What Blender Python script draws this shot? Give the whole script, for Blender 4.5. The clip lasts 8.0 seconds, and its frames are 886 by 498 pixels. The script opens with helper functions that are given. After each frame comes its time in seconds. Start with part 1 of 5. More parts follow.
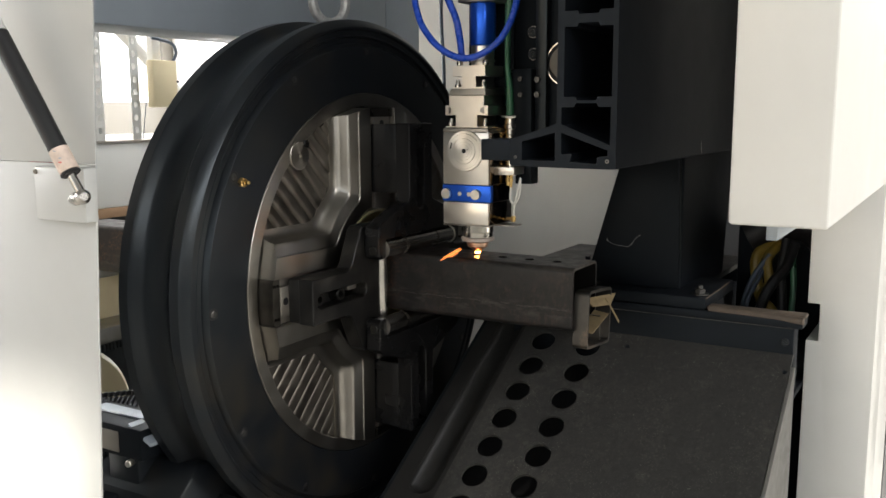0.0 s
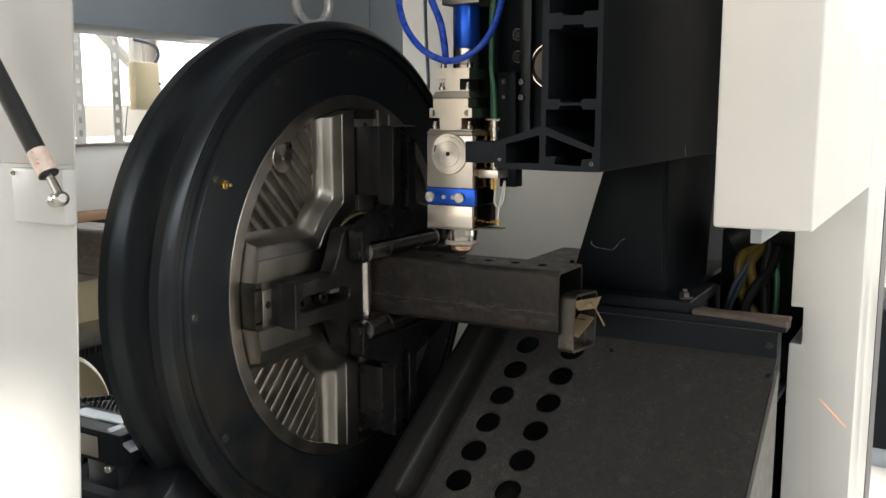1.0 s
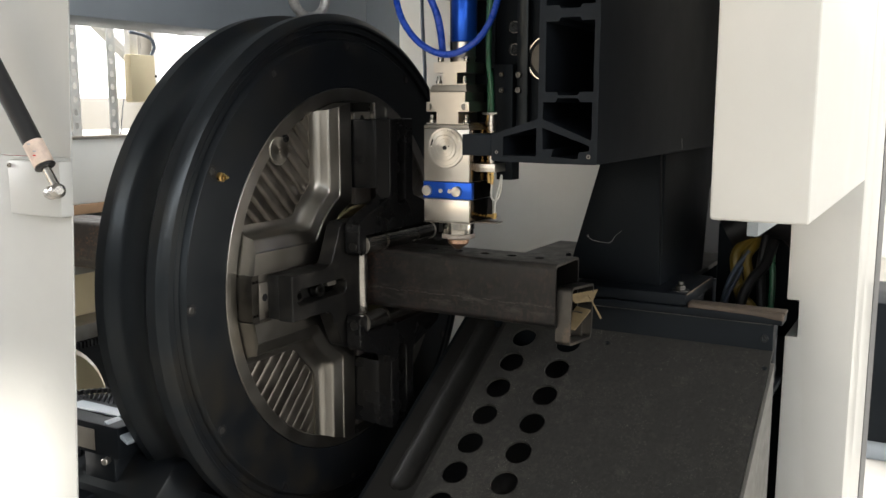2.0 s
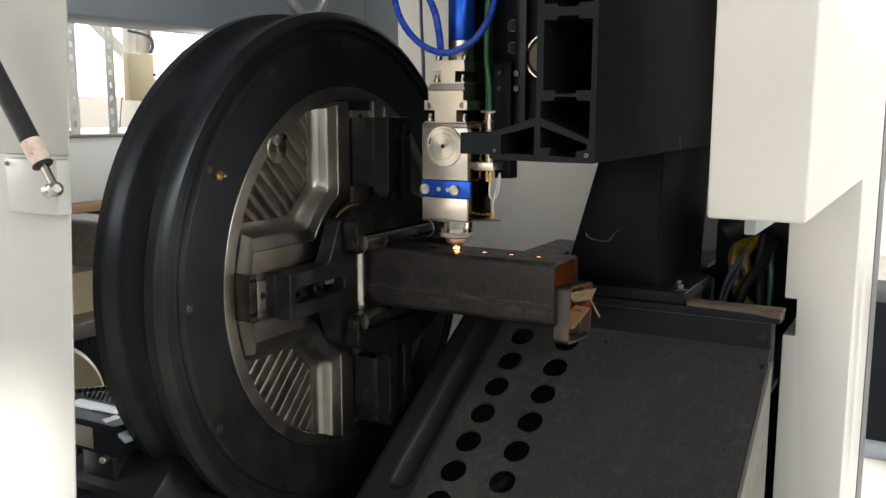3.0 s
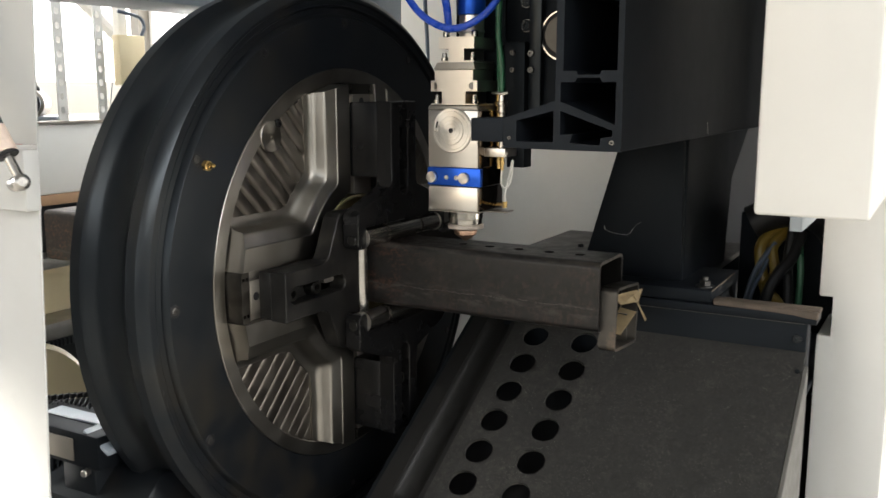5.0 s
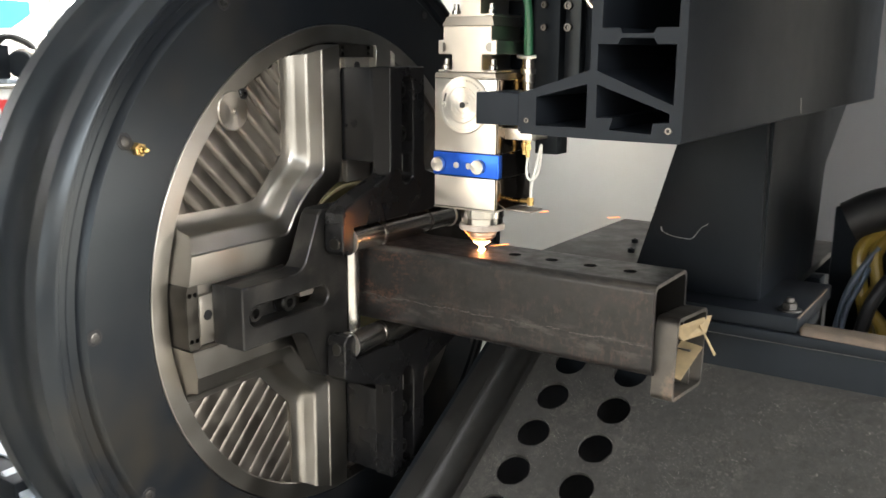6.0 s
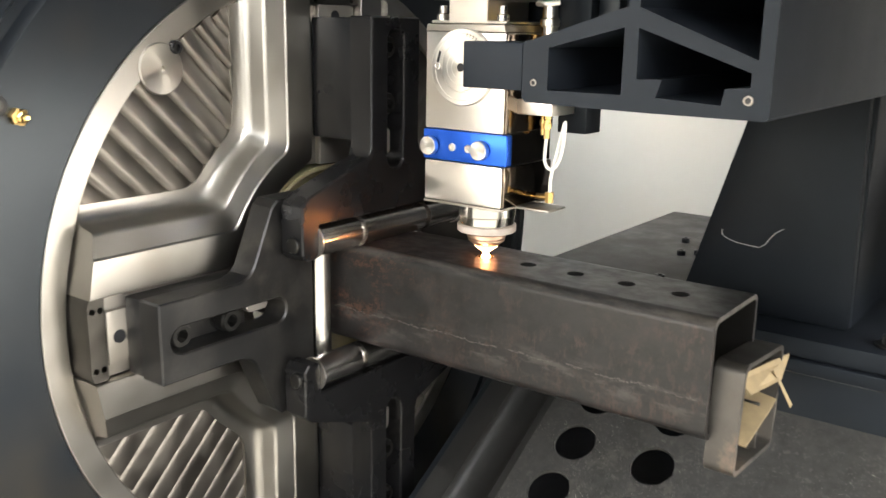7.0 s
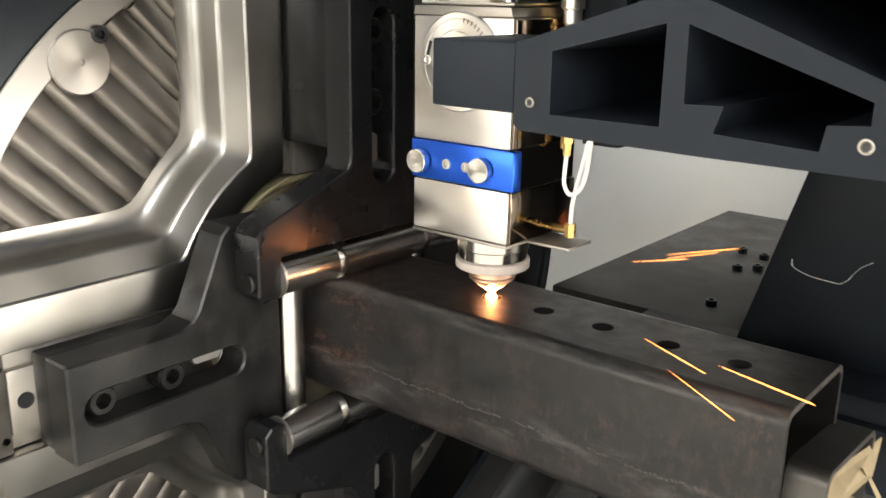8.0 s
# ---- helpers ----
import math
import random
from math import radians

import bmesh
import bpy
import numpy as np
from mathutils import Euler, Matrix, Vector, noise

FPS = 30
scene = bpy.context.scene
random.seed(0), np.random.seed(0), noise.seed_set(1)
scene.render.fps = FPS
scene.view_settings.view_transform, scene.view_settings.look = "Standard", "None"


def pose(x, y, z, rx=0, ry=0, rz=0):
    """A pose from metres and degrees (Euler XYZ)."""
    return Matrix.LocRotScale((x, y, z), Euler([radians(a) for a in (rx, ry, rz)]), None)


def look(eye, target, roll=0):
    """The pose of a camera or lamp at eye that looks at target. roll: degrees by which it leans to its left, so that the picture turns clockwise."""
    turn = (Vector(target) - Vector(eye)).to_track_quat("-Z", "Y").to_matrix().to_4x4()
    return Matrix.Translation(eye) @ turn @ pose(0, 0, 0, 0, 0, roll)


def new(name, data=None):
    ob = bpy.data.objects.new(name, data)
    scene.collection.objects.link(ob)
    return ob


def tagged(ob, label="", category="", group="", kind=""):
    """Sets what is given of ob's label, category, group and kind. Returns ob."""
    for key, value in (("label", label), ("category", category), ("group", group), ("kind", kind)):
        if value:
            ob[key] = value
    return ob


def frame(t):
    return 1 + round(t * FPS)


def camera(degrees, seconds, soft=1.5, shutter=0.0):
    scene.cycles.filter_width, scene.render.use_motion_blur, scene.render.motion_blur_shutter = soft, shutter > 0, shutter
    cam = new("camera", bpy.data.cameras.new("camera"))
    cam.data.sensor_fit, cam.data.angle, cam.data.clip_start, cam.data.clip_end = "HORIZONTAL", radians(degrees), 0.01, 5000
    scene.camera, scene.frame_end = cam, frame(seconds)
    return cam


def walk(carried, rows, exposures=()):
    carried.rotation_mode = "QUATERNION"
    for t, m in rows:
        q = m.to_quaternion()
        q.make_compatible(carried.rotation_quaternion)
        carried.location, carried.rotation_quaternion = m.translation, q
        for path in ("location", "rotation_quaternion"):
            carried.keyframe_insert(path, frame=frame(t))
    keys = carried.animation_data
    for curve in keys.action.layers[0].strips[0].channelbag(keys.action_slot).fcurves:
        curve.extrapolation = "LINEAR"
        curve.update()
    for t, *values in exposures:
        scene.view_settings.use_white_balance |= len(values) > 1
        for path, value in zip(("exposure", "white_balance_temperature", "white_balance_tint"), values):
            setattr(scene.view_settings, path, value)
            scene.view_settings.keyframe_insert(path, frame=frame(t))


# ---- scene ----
LENS = 52.2
cam = camera(LENS, 8.0, shutter=0.5)
# seconds, x, y, z, yaw, pitch, lean
PATH = [
    (0.0, 0.9343, -1.3181, 1.3917, 30.59, -8.80, -0.22),
    (0.5, 0.9328, -1.3104, 1.3922, 30.03, -8.42, -0.20),
    (1.0, 0.9308, -1.3109, 1.3886, 29.58, -8.53, -0.03),
    (1.5, 0.9298, -1.3125, 1.3876, 29.39, -8.81, 0.04),
    (3.0, 0.9323, -1.3117, 1.3870, 29.29, -9.01, 0.08),
    (3.5, 0.9306, -1.3127, 1.3884, 29.17, -9.08, 0.04),
    (4.0, 0.9299, -1.3106, 1.3873, 29.15, -9.08, -0.02),
    (4.2, 0.9297, -1.3066, 1.3859, 29.14, -9.12, -0.13),
    (5.3, 0.8400, -1.1402, 1.3817, 29.91, -10.37, 0.26),
    (5.5, 0.8244, -1.0738, 1.3792, 31.16, -10.58, 0.23),
    (6.0, 0.7804, -0.9259, 1.3867, 33.57, -12.33, 0.34),
    (6.5, 0.7256, -0.8050, 1.3656, 34.63, -12.94, 0.85),
    (7.0, 0.6810, -0.6883, 1.3586, 36.47, -13.76, 1.08),
    (7.5, 0.6369, -0.5909, 1.3647, 38.12, -14.86, 1.13),
    (8.0, 0.6037, -0.5205, 1.3705, 39.50, -15.94, 0.87),
]


def held(x, y, z, yaw, pitch, lean):
    a, b = radians(yaw), radians(pitch)
    way = Vector((-math.sin(a) * math.cos(b), math.cos(a) * math.cos(b), math.sin(b)))
    return look((x, y, z), Vector((x, y, z)) + way, lean)


EXPOSURE = [(0.0, 0.36), (4.2, 0.36), (5.3, 0.8), (5.5, 0.95), (6.0, 1.85), (6.5, 2.15), (7.0, 2.25), (8.0, 2.0)]
walk(cam, [(t, held(*p)) for t, *p in PATH], EXPOSURE)

# ---- world and light ----
world = bpy.data.worlds.new("hall_daylight")
scene.world = world
world.use_nodes = True
wn = world.node_tree.nodes
sky = wn.new("ShaderNodeTexSky")
sky.sky_type, sky.sun_disc = "NISHITA", False
sky.sun_elevation, sky.sun_rotation = radians(20.3), radians(215)
world.node_tree.links.new(sky.outputs[0], wn["Background"].inputs[0])
wn["Background"].inputs[1].default_value = 0.08


def window_light(name, eye, target, width, height, watts, colour=(1.0, 0.99, 0.985)):
    data = bpy.data.lights.new(name, "AREA")
    data.shape, data.size, data.size_y, data.energy, data.color = "RECTANGLE", width, height, watts, colour
    ob = new(name, data)
    ob.matrix_world = look(eye, target)
    return ob


window_light("unseen_window_east", (5.95, -2.7, 4.15), (0, -2.7, 1.2), 8.2, 1.4, 290)
window_light("unseen_door_east", (5.95, 2.7, 1.45), (0, 2.7, 1.3), 3.6, 2.6, 125, (1.0, 0.94, 0.86))
window_light("unseen_window_south", (-0.7, -6.95, 2.35), (-0.7, 0, 1.6), 10, 2.8, 90)
window_light("window_light_west", (-8.95, 1.4, 2.65), (0, 1.4, 2.1), 12.8, 2.3, 700)
window_light("window_light_north", (-5.6, 7.95, 2.35), (-5.6, 0, 1.8), 5.6, 2.8, 500)

window_light("rear_fill_light", (-1.4, 2.7, 4.97), (-1.4, 2.7, 0), 6.0, 2.8, 700)
sun_data = bpy.data.lights.new("sun", "SUN")
sun_data.energy, sun_data.angle, sun_data.color = 5.0, radians(1.0), (1.0, 0.94, 0.84)
sun = new("sun", sun_data)
sun.matrix_world = look((-8.0, -11.4, 6.0), Vector((-8.0, -11.4, 6.0)) + Vector((0.538, 0.768, -0.347)))

# ---- helpers for building ----
ORIGIN = {}


def thing(name, at, label, category, group="", kind=""):
    ob = new(name)
    ob.empty_display_size = 0.05
    ob.location = at
    ORIGIN[ob] = Vector(at)
    return tagged(ob, label, category, group, kind)


def part(name, bm, material, parent, label="", smooth=True):
    """Links a bmesh, given in world places, as one mesh under a thing or a part."""
    at = ORIGIN[parent]
    bmesh.ops.translate(bm, verts=bm.verts, vec=-at)
    if smooth:
        for f in bm.faces:
            f.smooth = True
        for e in bm.edges:
            e.smooth = len(e.link_faces) == 2 and e.calc_face_angle(0) < radians(24)
    mesh = bpy.data.meshes.new(name)
    bm.to_mesh(mesh)
    bm.free()
    for m in (material if isinstance(material, (list, tuple)) else [material]):
        mesh.materials.append(m)
    ob = new(name, mesh)
    ob.parent = parent
    ORIGIN[ob] = at
    return tagged(ob, label)


def solid(name, bm, material, label, category="", group="", kind="", smooth=True):
    """A thing, or a piece of the setting, of one mesh."""
    lo = [min(v.co[k] for v in bm.verts) for k in range(3)]
    hi = [max(v.co[k] for v in bm.verts) for k in range(3)]
    at = Vector(((lo[0] + hi[0]) / 2, (lo[1] + hi[1]) / 2, lo[2]))
    bmesh.ops.translate(bm, verts=bm.verts, vec=-at)
    if smooth:
        for f in bm.faces:
            f.smooth = True
        for e in bm.edges:
            e.smooth = len(e.link_faces) == 2 and e.calc_face_angle(0) < radians(24)
    mesh = bpy.data.meshes.new(name)
    bm.to_mesh(mesh)
    bm.free()
    mesh.materials.append(material)
    ob = new(name, mesh)
    ob.location = at
    ORIGIN[ob] = at
    return tagged(ob, label, category, group, kind)


def soften(bm, width, segments=2, angle=35):
    if width > 0:
        edges = [e for e in bm.edges if len(e.link_faces) == 2 and e.calc_face_angle(0) > radians(angle)]
        bmesh.ops.bevel(bm, geom=edges, offset=width, offset_type="OFFSET", segments=segments, profile=0.5, affect="EDGES", clamp_overlap=True)
    return bm


def block(x0, x1, y0, y1, z0, z1, bevel=0.0, segments=2):
    bm = bmesh.new()
    bmesh.ops.create_cube(bm, size=1.0)
    for v in bm.verts:
        v.co = Vector((x0 if v.co.x < 0 else x1, y0 if v.co.y < 0 else y1, z0 if v.co.z < 0 else z1))
    return soften(bm, bevel, segments)


def prism(points, axis, a, b, bevel=0.0, segments=2):
    """A polygon of two coordinates drawn out along an axis from a to b. x: points are (y, z); y: (x, z); z: (x, y)."""
    def place(p, h):
        return {"x": (h, p[0], p[1]), "y": (p[0], h, p[1]), "z": (p[0], p[1], h)}[axis]
    bm = bmesh.new()
    lo = [bm.verts.new(place(p, a)) for p in points]
    hi = [bm.verts.new(place(p, b)) for p in points]
    bm.faces.new(lo)
    bm.faces.new(hi[::-1])
    n = len(points)
    for i in range(n):
        bm.faces.new((lo[i], hi[i], hi[(i + 1) % n], lo[(i + 1) % n]))
    bmesh.ops.recalc_face_normals(bm, faces=bm.faces)
    return soften(bm, bevel, segments)


def frame_axes(way):
    w = Vector(way).normalized()
    u = w.orthogonal().normalized()
    return u, w.cross(u), w


def lathe(base, way, profile, steps=48, start=0.0, sweep=360.0, close=False):
    """Turns a profile of (along, radius) round a line."""
    u, v, w = frame_axes(way)
    base = Vector(base)
    bm = bmesh.new()
    full = abs(sweep - 360) < 1e-6
    count = steps if full else steps + 1
    rings = []
    for h, r in profile:
        if r < 1e-6:
            rings.append([bm.verts.new(base + w * h)] * count)
        else:
            rings.append([bm.verts.new(base + w * h + (u * math.cos(radians(start + sweep * k / steps)) + v * math.sin(radians(start + sweep * k / steps))) * r) for k in range(count)])
    pairs = list(zip(rings, rings[1:])) + ([(rings[-1], rings[0])] if close else [])
    for p, q in pairs:
        for k in range(steps):
            j = (k + 1) % count
            quad = []
            for x in (p[k], p[j], q[j], q[k]):
                if x not in quad:
                    quad.append(x)
            if len(quad) > 2:
                try:
                    bm.faces.new(quad)
                except ValueError:
                    pass
    bmesh.ops.recalc_face_normals(bm, faces=bm.faces)
    return bm


def rod(p, q, r, steps=24, edge=0.0):
    p, q = Vector(p), Vector(q)
    length = (q - p).length
    e = min(edge, r * 0.5, length * 0.4)
    prof = [(0, 0), (0, r - e), (e, r), (length - e, r), (length, r - e), (length, 0)] if e > 0 else [(0, 0), (0, r), (length, r), (length, 0)]
    return lathe(p, q - p, prof, steps)


def hose(points, r, steps=10, sub=6):
    """A round cable or hose through points, rounded between them."""
    pts = [Vector(p) for p in points]
    ext = [pts[0] * 2 - pts[1]] + pts + [pts[-1] * 2 - pts[-2]]
    line = []
    for i in range(1, len(ext) - 2):
        p0, p1, p2, p3 = ext[i - 1:i + 3]
        for k in range(sub):
            t = k / sub
            line.append(0.5 * ((2 * p1) + (p2 - p0) * t + (2 * p0 - 5 * p1 + 4 * p2 - p3) * t * t + (3 * p1 - p0 - 3 * p2 + p3) * t ** 3))
    line.append(pts[-1])
    bm = bmesh.new()
    rings, u = [], None
    for i, c in enumerate(line):
        w = (line[min(i + 1, len(line) - 1)] - line[max(i - 1, 0)]).normalized()
        u = (w.orthogonal() if u is None else u - w * u.dot(w)).normalized()
        v = w.cross(u)
        rings.append([bm.verts.new(c + (u * math.cos(2 * math.pi * k / steps) + v * math.sin(2 * math.pi * k / steps)) * r) for k in range(steps)])
    for p, q in zip(rings, rings[1:]):
        for k in range(steps):
            bm.faces.new((p[k], p[(k + 1) % steps], q[(k + 1) % steps], q[k]))
    bm.faces.new(rings[0][::-1])
    bm.faces.new(rings[-1])
    bmesh.ops.recalc_face_normals(bm, faces=bm.faces)
    return bm


def join(*parts):
    out = bmesh.new()
    for bm in parts:
        mesh = bpy.data.meshes.new("tmp")
        bm.to_mesh(mesh)
        bm.free()
        out.from_mesh(mesh)
        bpy.data.meshes.remove(mesh)
    return out


def turned(bm, m):
    bmesh.ops.transform(bm, matrix=m, verts=bm.verts)
    return bm


def about_x(deg, y=0.0, z=1.10):
    return Matrix.Translation((0, y, z)) @ Matrix.Rotation(radians(deg), 4, "X") @ Matrix.Translation((0, -y, -z))


def socket_bolt(p, way, r, h=None, steps=20):
    """A round bolt head with a hexagon socket."""
    h = h or r * 0.9
    head = lathe(p, way, [(0, 0), (0, r), (h * 0.85, r), (h, r * 0.88), (h, r * 0.52)], steps)
    u, v, w = frame_axes(way)
    p = Vector(p)
    top = [p + w * h + (u * math.cos(k * math.pi / 3) + v * math.sin(k * math.pi / 3)) * r * 0.52 for k in range(6)]
    low = [q - w * h * 0.6 for q in top]
    bm = bmesh.new()
    a = [bm.verts.new(q) for q in top]
    b = [bm.verts.new(q) for q in low]
    for k in range(6):
        bm.faces.new((a[k], b[k], b[(k + 1) % 6], a[(k + 1) % 6]))
    bm.faces.new(b)
    return join(head, bm)


# ---- materials ----
def surface(name, colour, rough, metal=0.0, vary=0.15, scale=30.0, bump=0.05, fine=400.0, stain=None, stain_amount=0.0, stretch=(1, 1, 1), spread=0.12, coat=0.0, spec=0.5):
    m = bpy.data.materials.new(name)
    m.use_nodes = True
    nt = m.node_tree
    n, l = nt.nodes, nt.links
    b = n["Principled BSDF"]
    co = n.new("ShaderNodeTexCoord")
    mp = n.new("ShaderNodeMapping")
    mp.inputs["Scale"].default_value = stretch
    l.new(co.outputs["Object"], mp.inputs["Vector"])
    big = n.new("ShaderNodeTexNoise")
    big.inputs["Scale"].default_value, big.inputs["Detail"].default_value, big.inputs["Roughness"].default_value = scale, (1.5 if metal > 0.8 else 6), 0.62
    l.new(mp.outputs[0], big.inputs["Vector"])
    small = n.new("ShaderNodeTexNoise")
    small.inputs["Scale"].default_value, small.inputs["Detail"].default_value = fine, 4
    l.new(mp.outputs[0], small.inputs["Vector"])
    ramp = n.new("ShaderNodeMapRange")
    ramp.interpolation_type = "SMOOTHSTEP"
    ramp.inputs["From Min"].default_value, ramp.inputs["From Max"].default_value = 0.25, 0.75
    ramp.inputs["To Min"].default_value, ramp.inputs["To Max"].default_value = 1 - vary, 1 + vary
    l.new(big.outputs[0], ramp.inputs["Value"])
    mul = n.new("ShaderNodeMix")
    mul.data_type, mul.blend_type = "RGBA", "MULTIPLY"
    mul.inputs["Factor"].default_value = 1.0
    mul.inputs["A"].default_value = (*colour, 1)
    l.new(ramp.outputs[0], mul.inputs["B"])
    out = mul.outputs["Result"]
    if stain:
        st = n.new("ShaderNodeTexNoise")
        st.inputs["Scale"].default_value, st.inputs["Detail"].default_value, st.inputs["Roughness"].default_value = scale * 0.45, (2 if metal > 0.8 else 8), 0.7
        l.new(mp.outputs[0], st.inputs["Vector"])
        sr = n.new("ShaderNodeMapRange")
        sr.inputs["From Min"].default_value, sr.inputs["From Max"].default_value = 0.62 - 0.25 * stain_amount, 0.8 - 0.25 * stain_amount
        l.new(st.outputs[0], sr.inputs["Value"])
        mx = n.new("ShaderNodeMix")
        mx.data_type = "RGBA"
        l.new(sr.outputs[0], mx.inputs["Factor"])
        l.new(out, mx.inputs["A"])
        mx.inputs["B"].default_value = (*stain, 1)
        out = mx.outputs["Result"]
    l.new(out, b.inputs["Base Color"])
    rr = n.new("ShaderNodeMapRange")
    rr.interpolation_type = "SMOOTHSTEP"
    rr.inputs["From Min"].default_value, rr.inputs["From Max"].default_value = 0.25, 0.75
    rr.inputs["To Min"].default_value, rr.inputs["To Max"].default_value = max(0.02, rough - spread), min(1, rough + spread)
    l.new(big.outputs[0], rr.inputs["Value"])
    l.new(rr.outputs[0], b.inputs["Roughness"])
    b.inputs["Metallic"].default_value = metal
    b.inputs["Coat Weight"].default_value = coat
    b.inputs["Specular IOR Level"].default_value = spec
    if bump > 0 and metal < 0.8:
        bp = n.new("ShaderNodeBump")
        bp.inputs["Strength"].default_value, bp.inputs["Distance"].default_value = bump, 0.001
        l.new(small.outputs[0], bp.inputs["Height"])
        l.new(bp.outputs[0], b.inputs["Normal"])
    return m


def glow(name, colour, strength):
    m = bpy.data.materials.new(name)
    m.use_nodes = True
    b = m.node_tree.nodes["Principled BSDF"]
    b.inputs["Base Color"].default_value = (0.02, 0.01, 0.005, 1)
    b.inputs["Emission Color"].default_value = (*colour, 1)
    b.inputs["Emission Strength"].default_value = strength
    return m


BLACK_OXIDE = surface("black_oxide_steel", (0.0062, 0.0075, 0.0096), 0.30, 0.0, 0.18, 9, 0.02, 500, spread=0.02, spec=0.33)
BLACK_JAW = surface("blackened_jaw_steel", (0.0058, 0.0058, 0.0062), 0.27, 0.0, 0.12, 12, 0.01, 700, spread=0.02, spec=0.26)
STEEL = surface("machined_steel", (0.300, 0.284, 0.258), 0.32, 1.0, 0.14, 16, 0.0, 900, spread=0.04)
CHROME = surface("ground_roller_steel", (0.46, 0.44, 0.41), 0.24, 1.0, 0.08, 40, 0.0, 900, spread=0.02)
CHROME_DARK = surface("dark_polished_steel", (0.42, 0.40, 0.36), 0.17, 1.0, 0.06, 40, 0.0, spread=0.03)
SIDE_REFLECTION = surface("polished_side_dark_reflection", (0.17, 0.135, 0.105), 0.11, 1.0, 0.15, 40, 0.0, spread=0.03)
BRASS = surface("brass", (0.60, 0.41, 0.16), 0.32, 1.0, 0.1, 80, 0.02)
TUBE = surface("mill_scale_steel", (0.0122, 0.0114, 0.0112), 0.42, 0.2, 0.35, 60, 0.12, 420, (0.024, 0.0185, 0.016), 0.25, (0.75, 1, 1), spec=0.34)
PLATE = surface("dark_chute_steel", (0.023, 0.0225, 0.021), 0.55, 0.0, 0.35, 110, 0.4, 700, spec=0.35)
ANODISED = surface("black_anodised_aluminium", (0.0110, 0.0132, 0.0170), 0.45, 0.0, 0.06, 20, 0.03, 700, spread=0.02, spec=0.10)
PAINT_BLACK = surface("satin_black_paint", (0.0068, 0.0082, 0.0104), 0.5, 0.0, 0.2, 8, 0.03, 300, spread=0.04, spec=0.11)
PAINT_WHITE = surface("ivory_enamel", (0.62, 0.615, 0.585), 0.4, 0.0, 0.03, 6, 0.03, 350, (0.62, 0.59, 0.53), 0.02, coat=0.1)
PAINT_GREY = surface("blue_grey_enamel", (0.30, 0.34, 0.38), 0.45, 0.0, 0.06, 6, 0.03, 350)
NICKEL = surface("satin_nickel", (0.68, 0.645, 0.59), 0.32, 1.0, 0.05, 30, 0.03, 900, spread=0.03)
BLUE = surface("blue_anodised_aluminium", (0.02, 0.11, 0.62), 0.30, 0.75, 0.06, 30, 0.0, spread=0.02)
HOSE_BLUE = surface("blue_hose", (0.01, 0.06, 0.45), 0.3, 0.0, 0.1, 60, 0.0)
HOSE_GREEN = surface("green_hose", (0.018, 0.10, 0.045), 0.35, 0.0, 0.1, 60, 0.0)
CONCRETE = surface("concrete_floor", (0.40, 0.38, 0.34), 0.6, 0.0, 0.15, 3, 0.1, 90)
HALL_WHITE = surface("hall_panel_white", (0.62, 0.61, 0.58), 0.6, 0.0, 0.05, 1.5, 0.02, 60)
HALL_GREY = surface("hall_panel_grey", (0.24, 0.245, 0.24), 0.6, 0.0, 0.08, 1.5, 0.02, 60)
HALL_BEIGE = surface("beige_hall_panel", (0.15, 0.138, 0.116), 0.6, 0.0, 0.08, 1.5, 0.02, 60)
CREAM = surface("cream_painted_steel", (0.62, 0.53, 0.34), 0.5, 0.0, 0.06, 5, 0.02, 200)
ARC_CORE = glow("arc_core", (1.0, 0.32, 0.08), 70.0)
SPRAY = glow("spray_glow", (1.0, 0.22, 0.03), 120.0)
HOLE_GLOW = glow("hole_wall_glow", (1.0, 0.47, 0.22), 2.0)
LIT_NOZZLE = glow("lit_nozzle_glow", (1.0, 0.42, 0.20), 4.0)
SPARK = glow("spark_glow", (1.0, 0.25, 0.055), 2.3)

ZC = 1.10
END_STEEL = surface("dull_end_steel", (0.075, 0.070, 0.062), 0.42, 1.0, 0.2, 40, 0.0, 700, spread=0.08)
WORN_JAW = surface("scuffed_black_jaw", (0.0066, 0.0065, 0.0064), 0.36, 0.0, 0.35, 30, 0.06, 600, (0.022, 0.0205, 0.019), 0.25, spread=0.08, spec=0.32)
SHADED_CHANNEL = surface("shaded_channel_steel", (0.0085, 0.0082, 0.0075), 0.55, 0.0, 0.4, 40, 0.06, 400, (0.019, 0.018, 0.016), 0.2, spread=0.1, spec=0.32)
INSIDE_DARK = surface("shaded_tube_inside_burnt_holes", (0.0065, 0.0060, 0.0055), 0.7, 0.0, 0.3, 40, 0.1, 400, spec=0.15)
BORE = surface("oiled_cream_paint", (0.30, 0.26, 0.15), 0.45, 0.0, 0.25, 14, 0.05, 300, (0.10, 0.085, 0.05), 0.3)
STEEL_DARK = surface("worn_machined_steel", (0.33, 0.305, 0.27), 0.48, 1.0, 0.12, 18, 0.0, 800, spread=0.08)
RIB_STEEL = surface("milled_rib_steel", (0.172, 0.158, 0.139), 0.41, 1.0, 0.2, 26, 0.0, 900, spread=0.10)
PART_STEEL = surface("cut_steel_offcut", (0.056, 0.052, 0.046), 0.45, 0.7, 0.3, 25, 0.08, 500, (0.2, 0.14, 0.1), 0.2)
CARD = surface("tan_cardboard", (0.185, 0.138, 0.072), 0.8, 0.0, 0.25, 40, 0.15, 300, (0.27, 0.185, 0.088), 0.25)
SEAM = surface("weld_seam", (0.058, 0.051, 0.046), 0.6, 0.3, 0.5, 120, 0.2, 500, (0.040, 0.032, 0.027), 0.5)
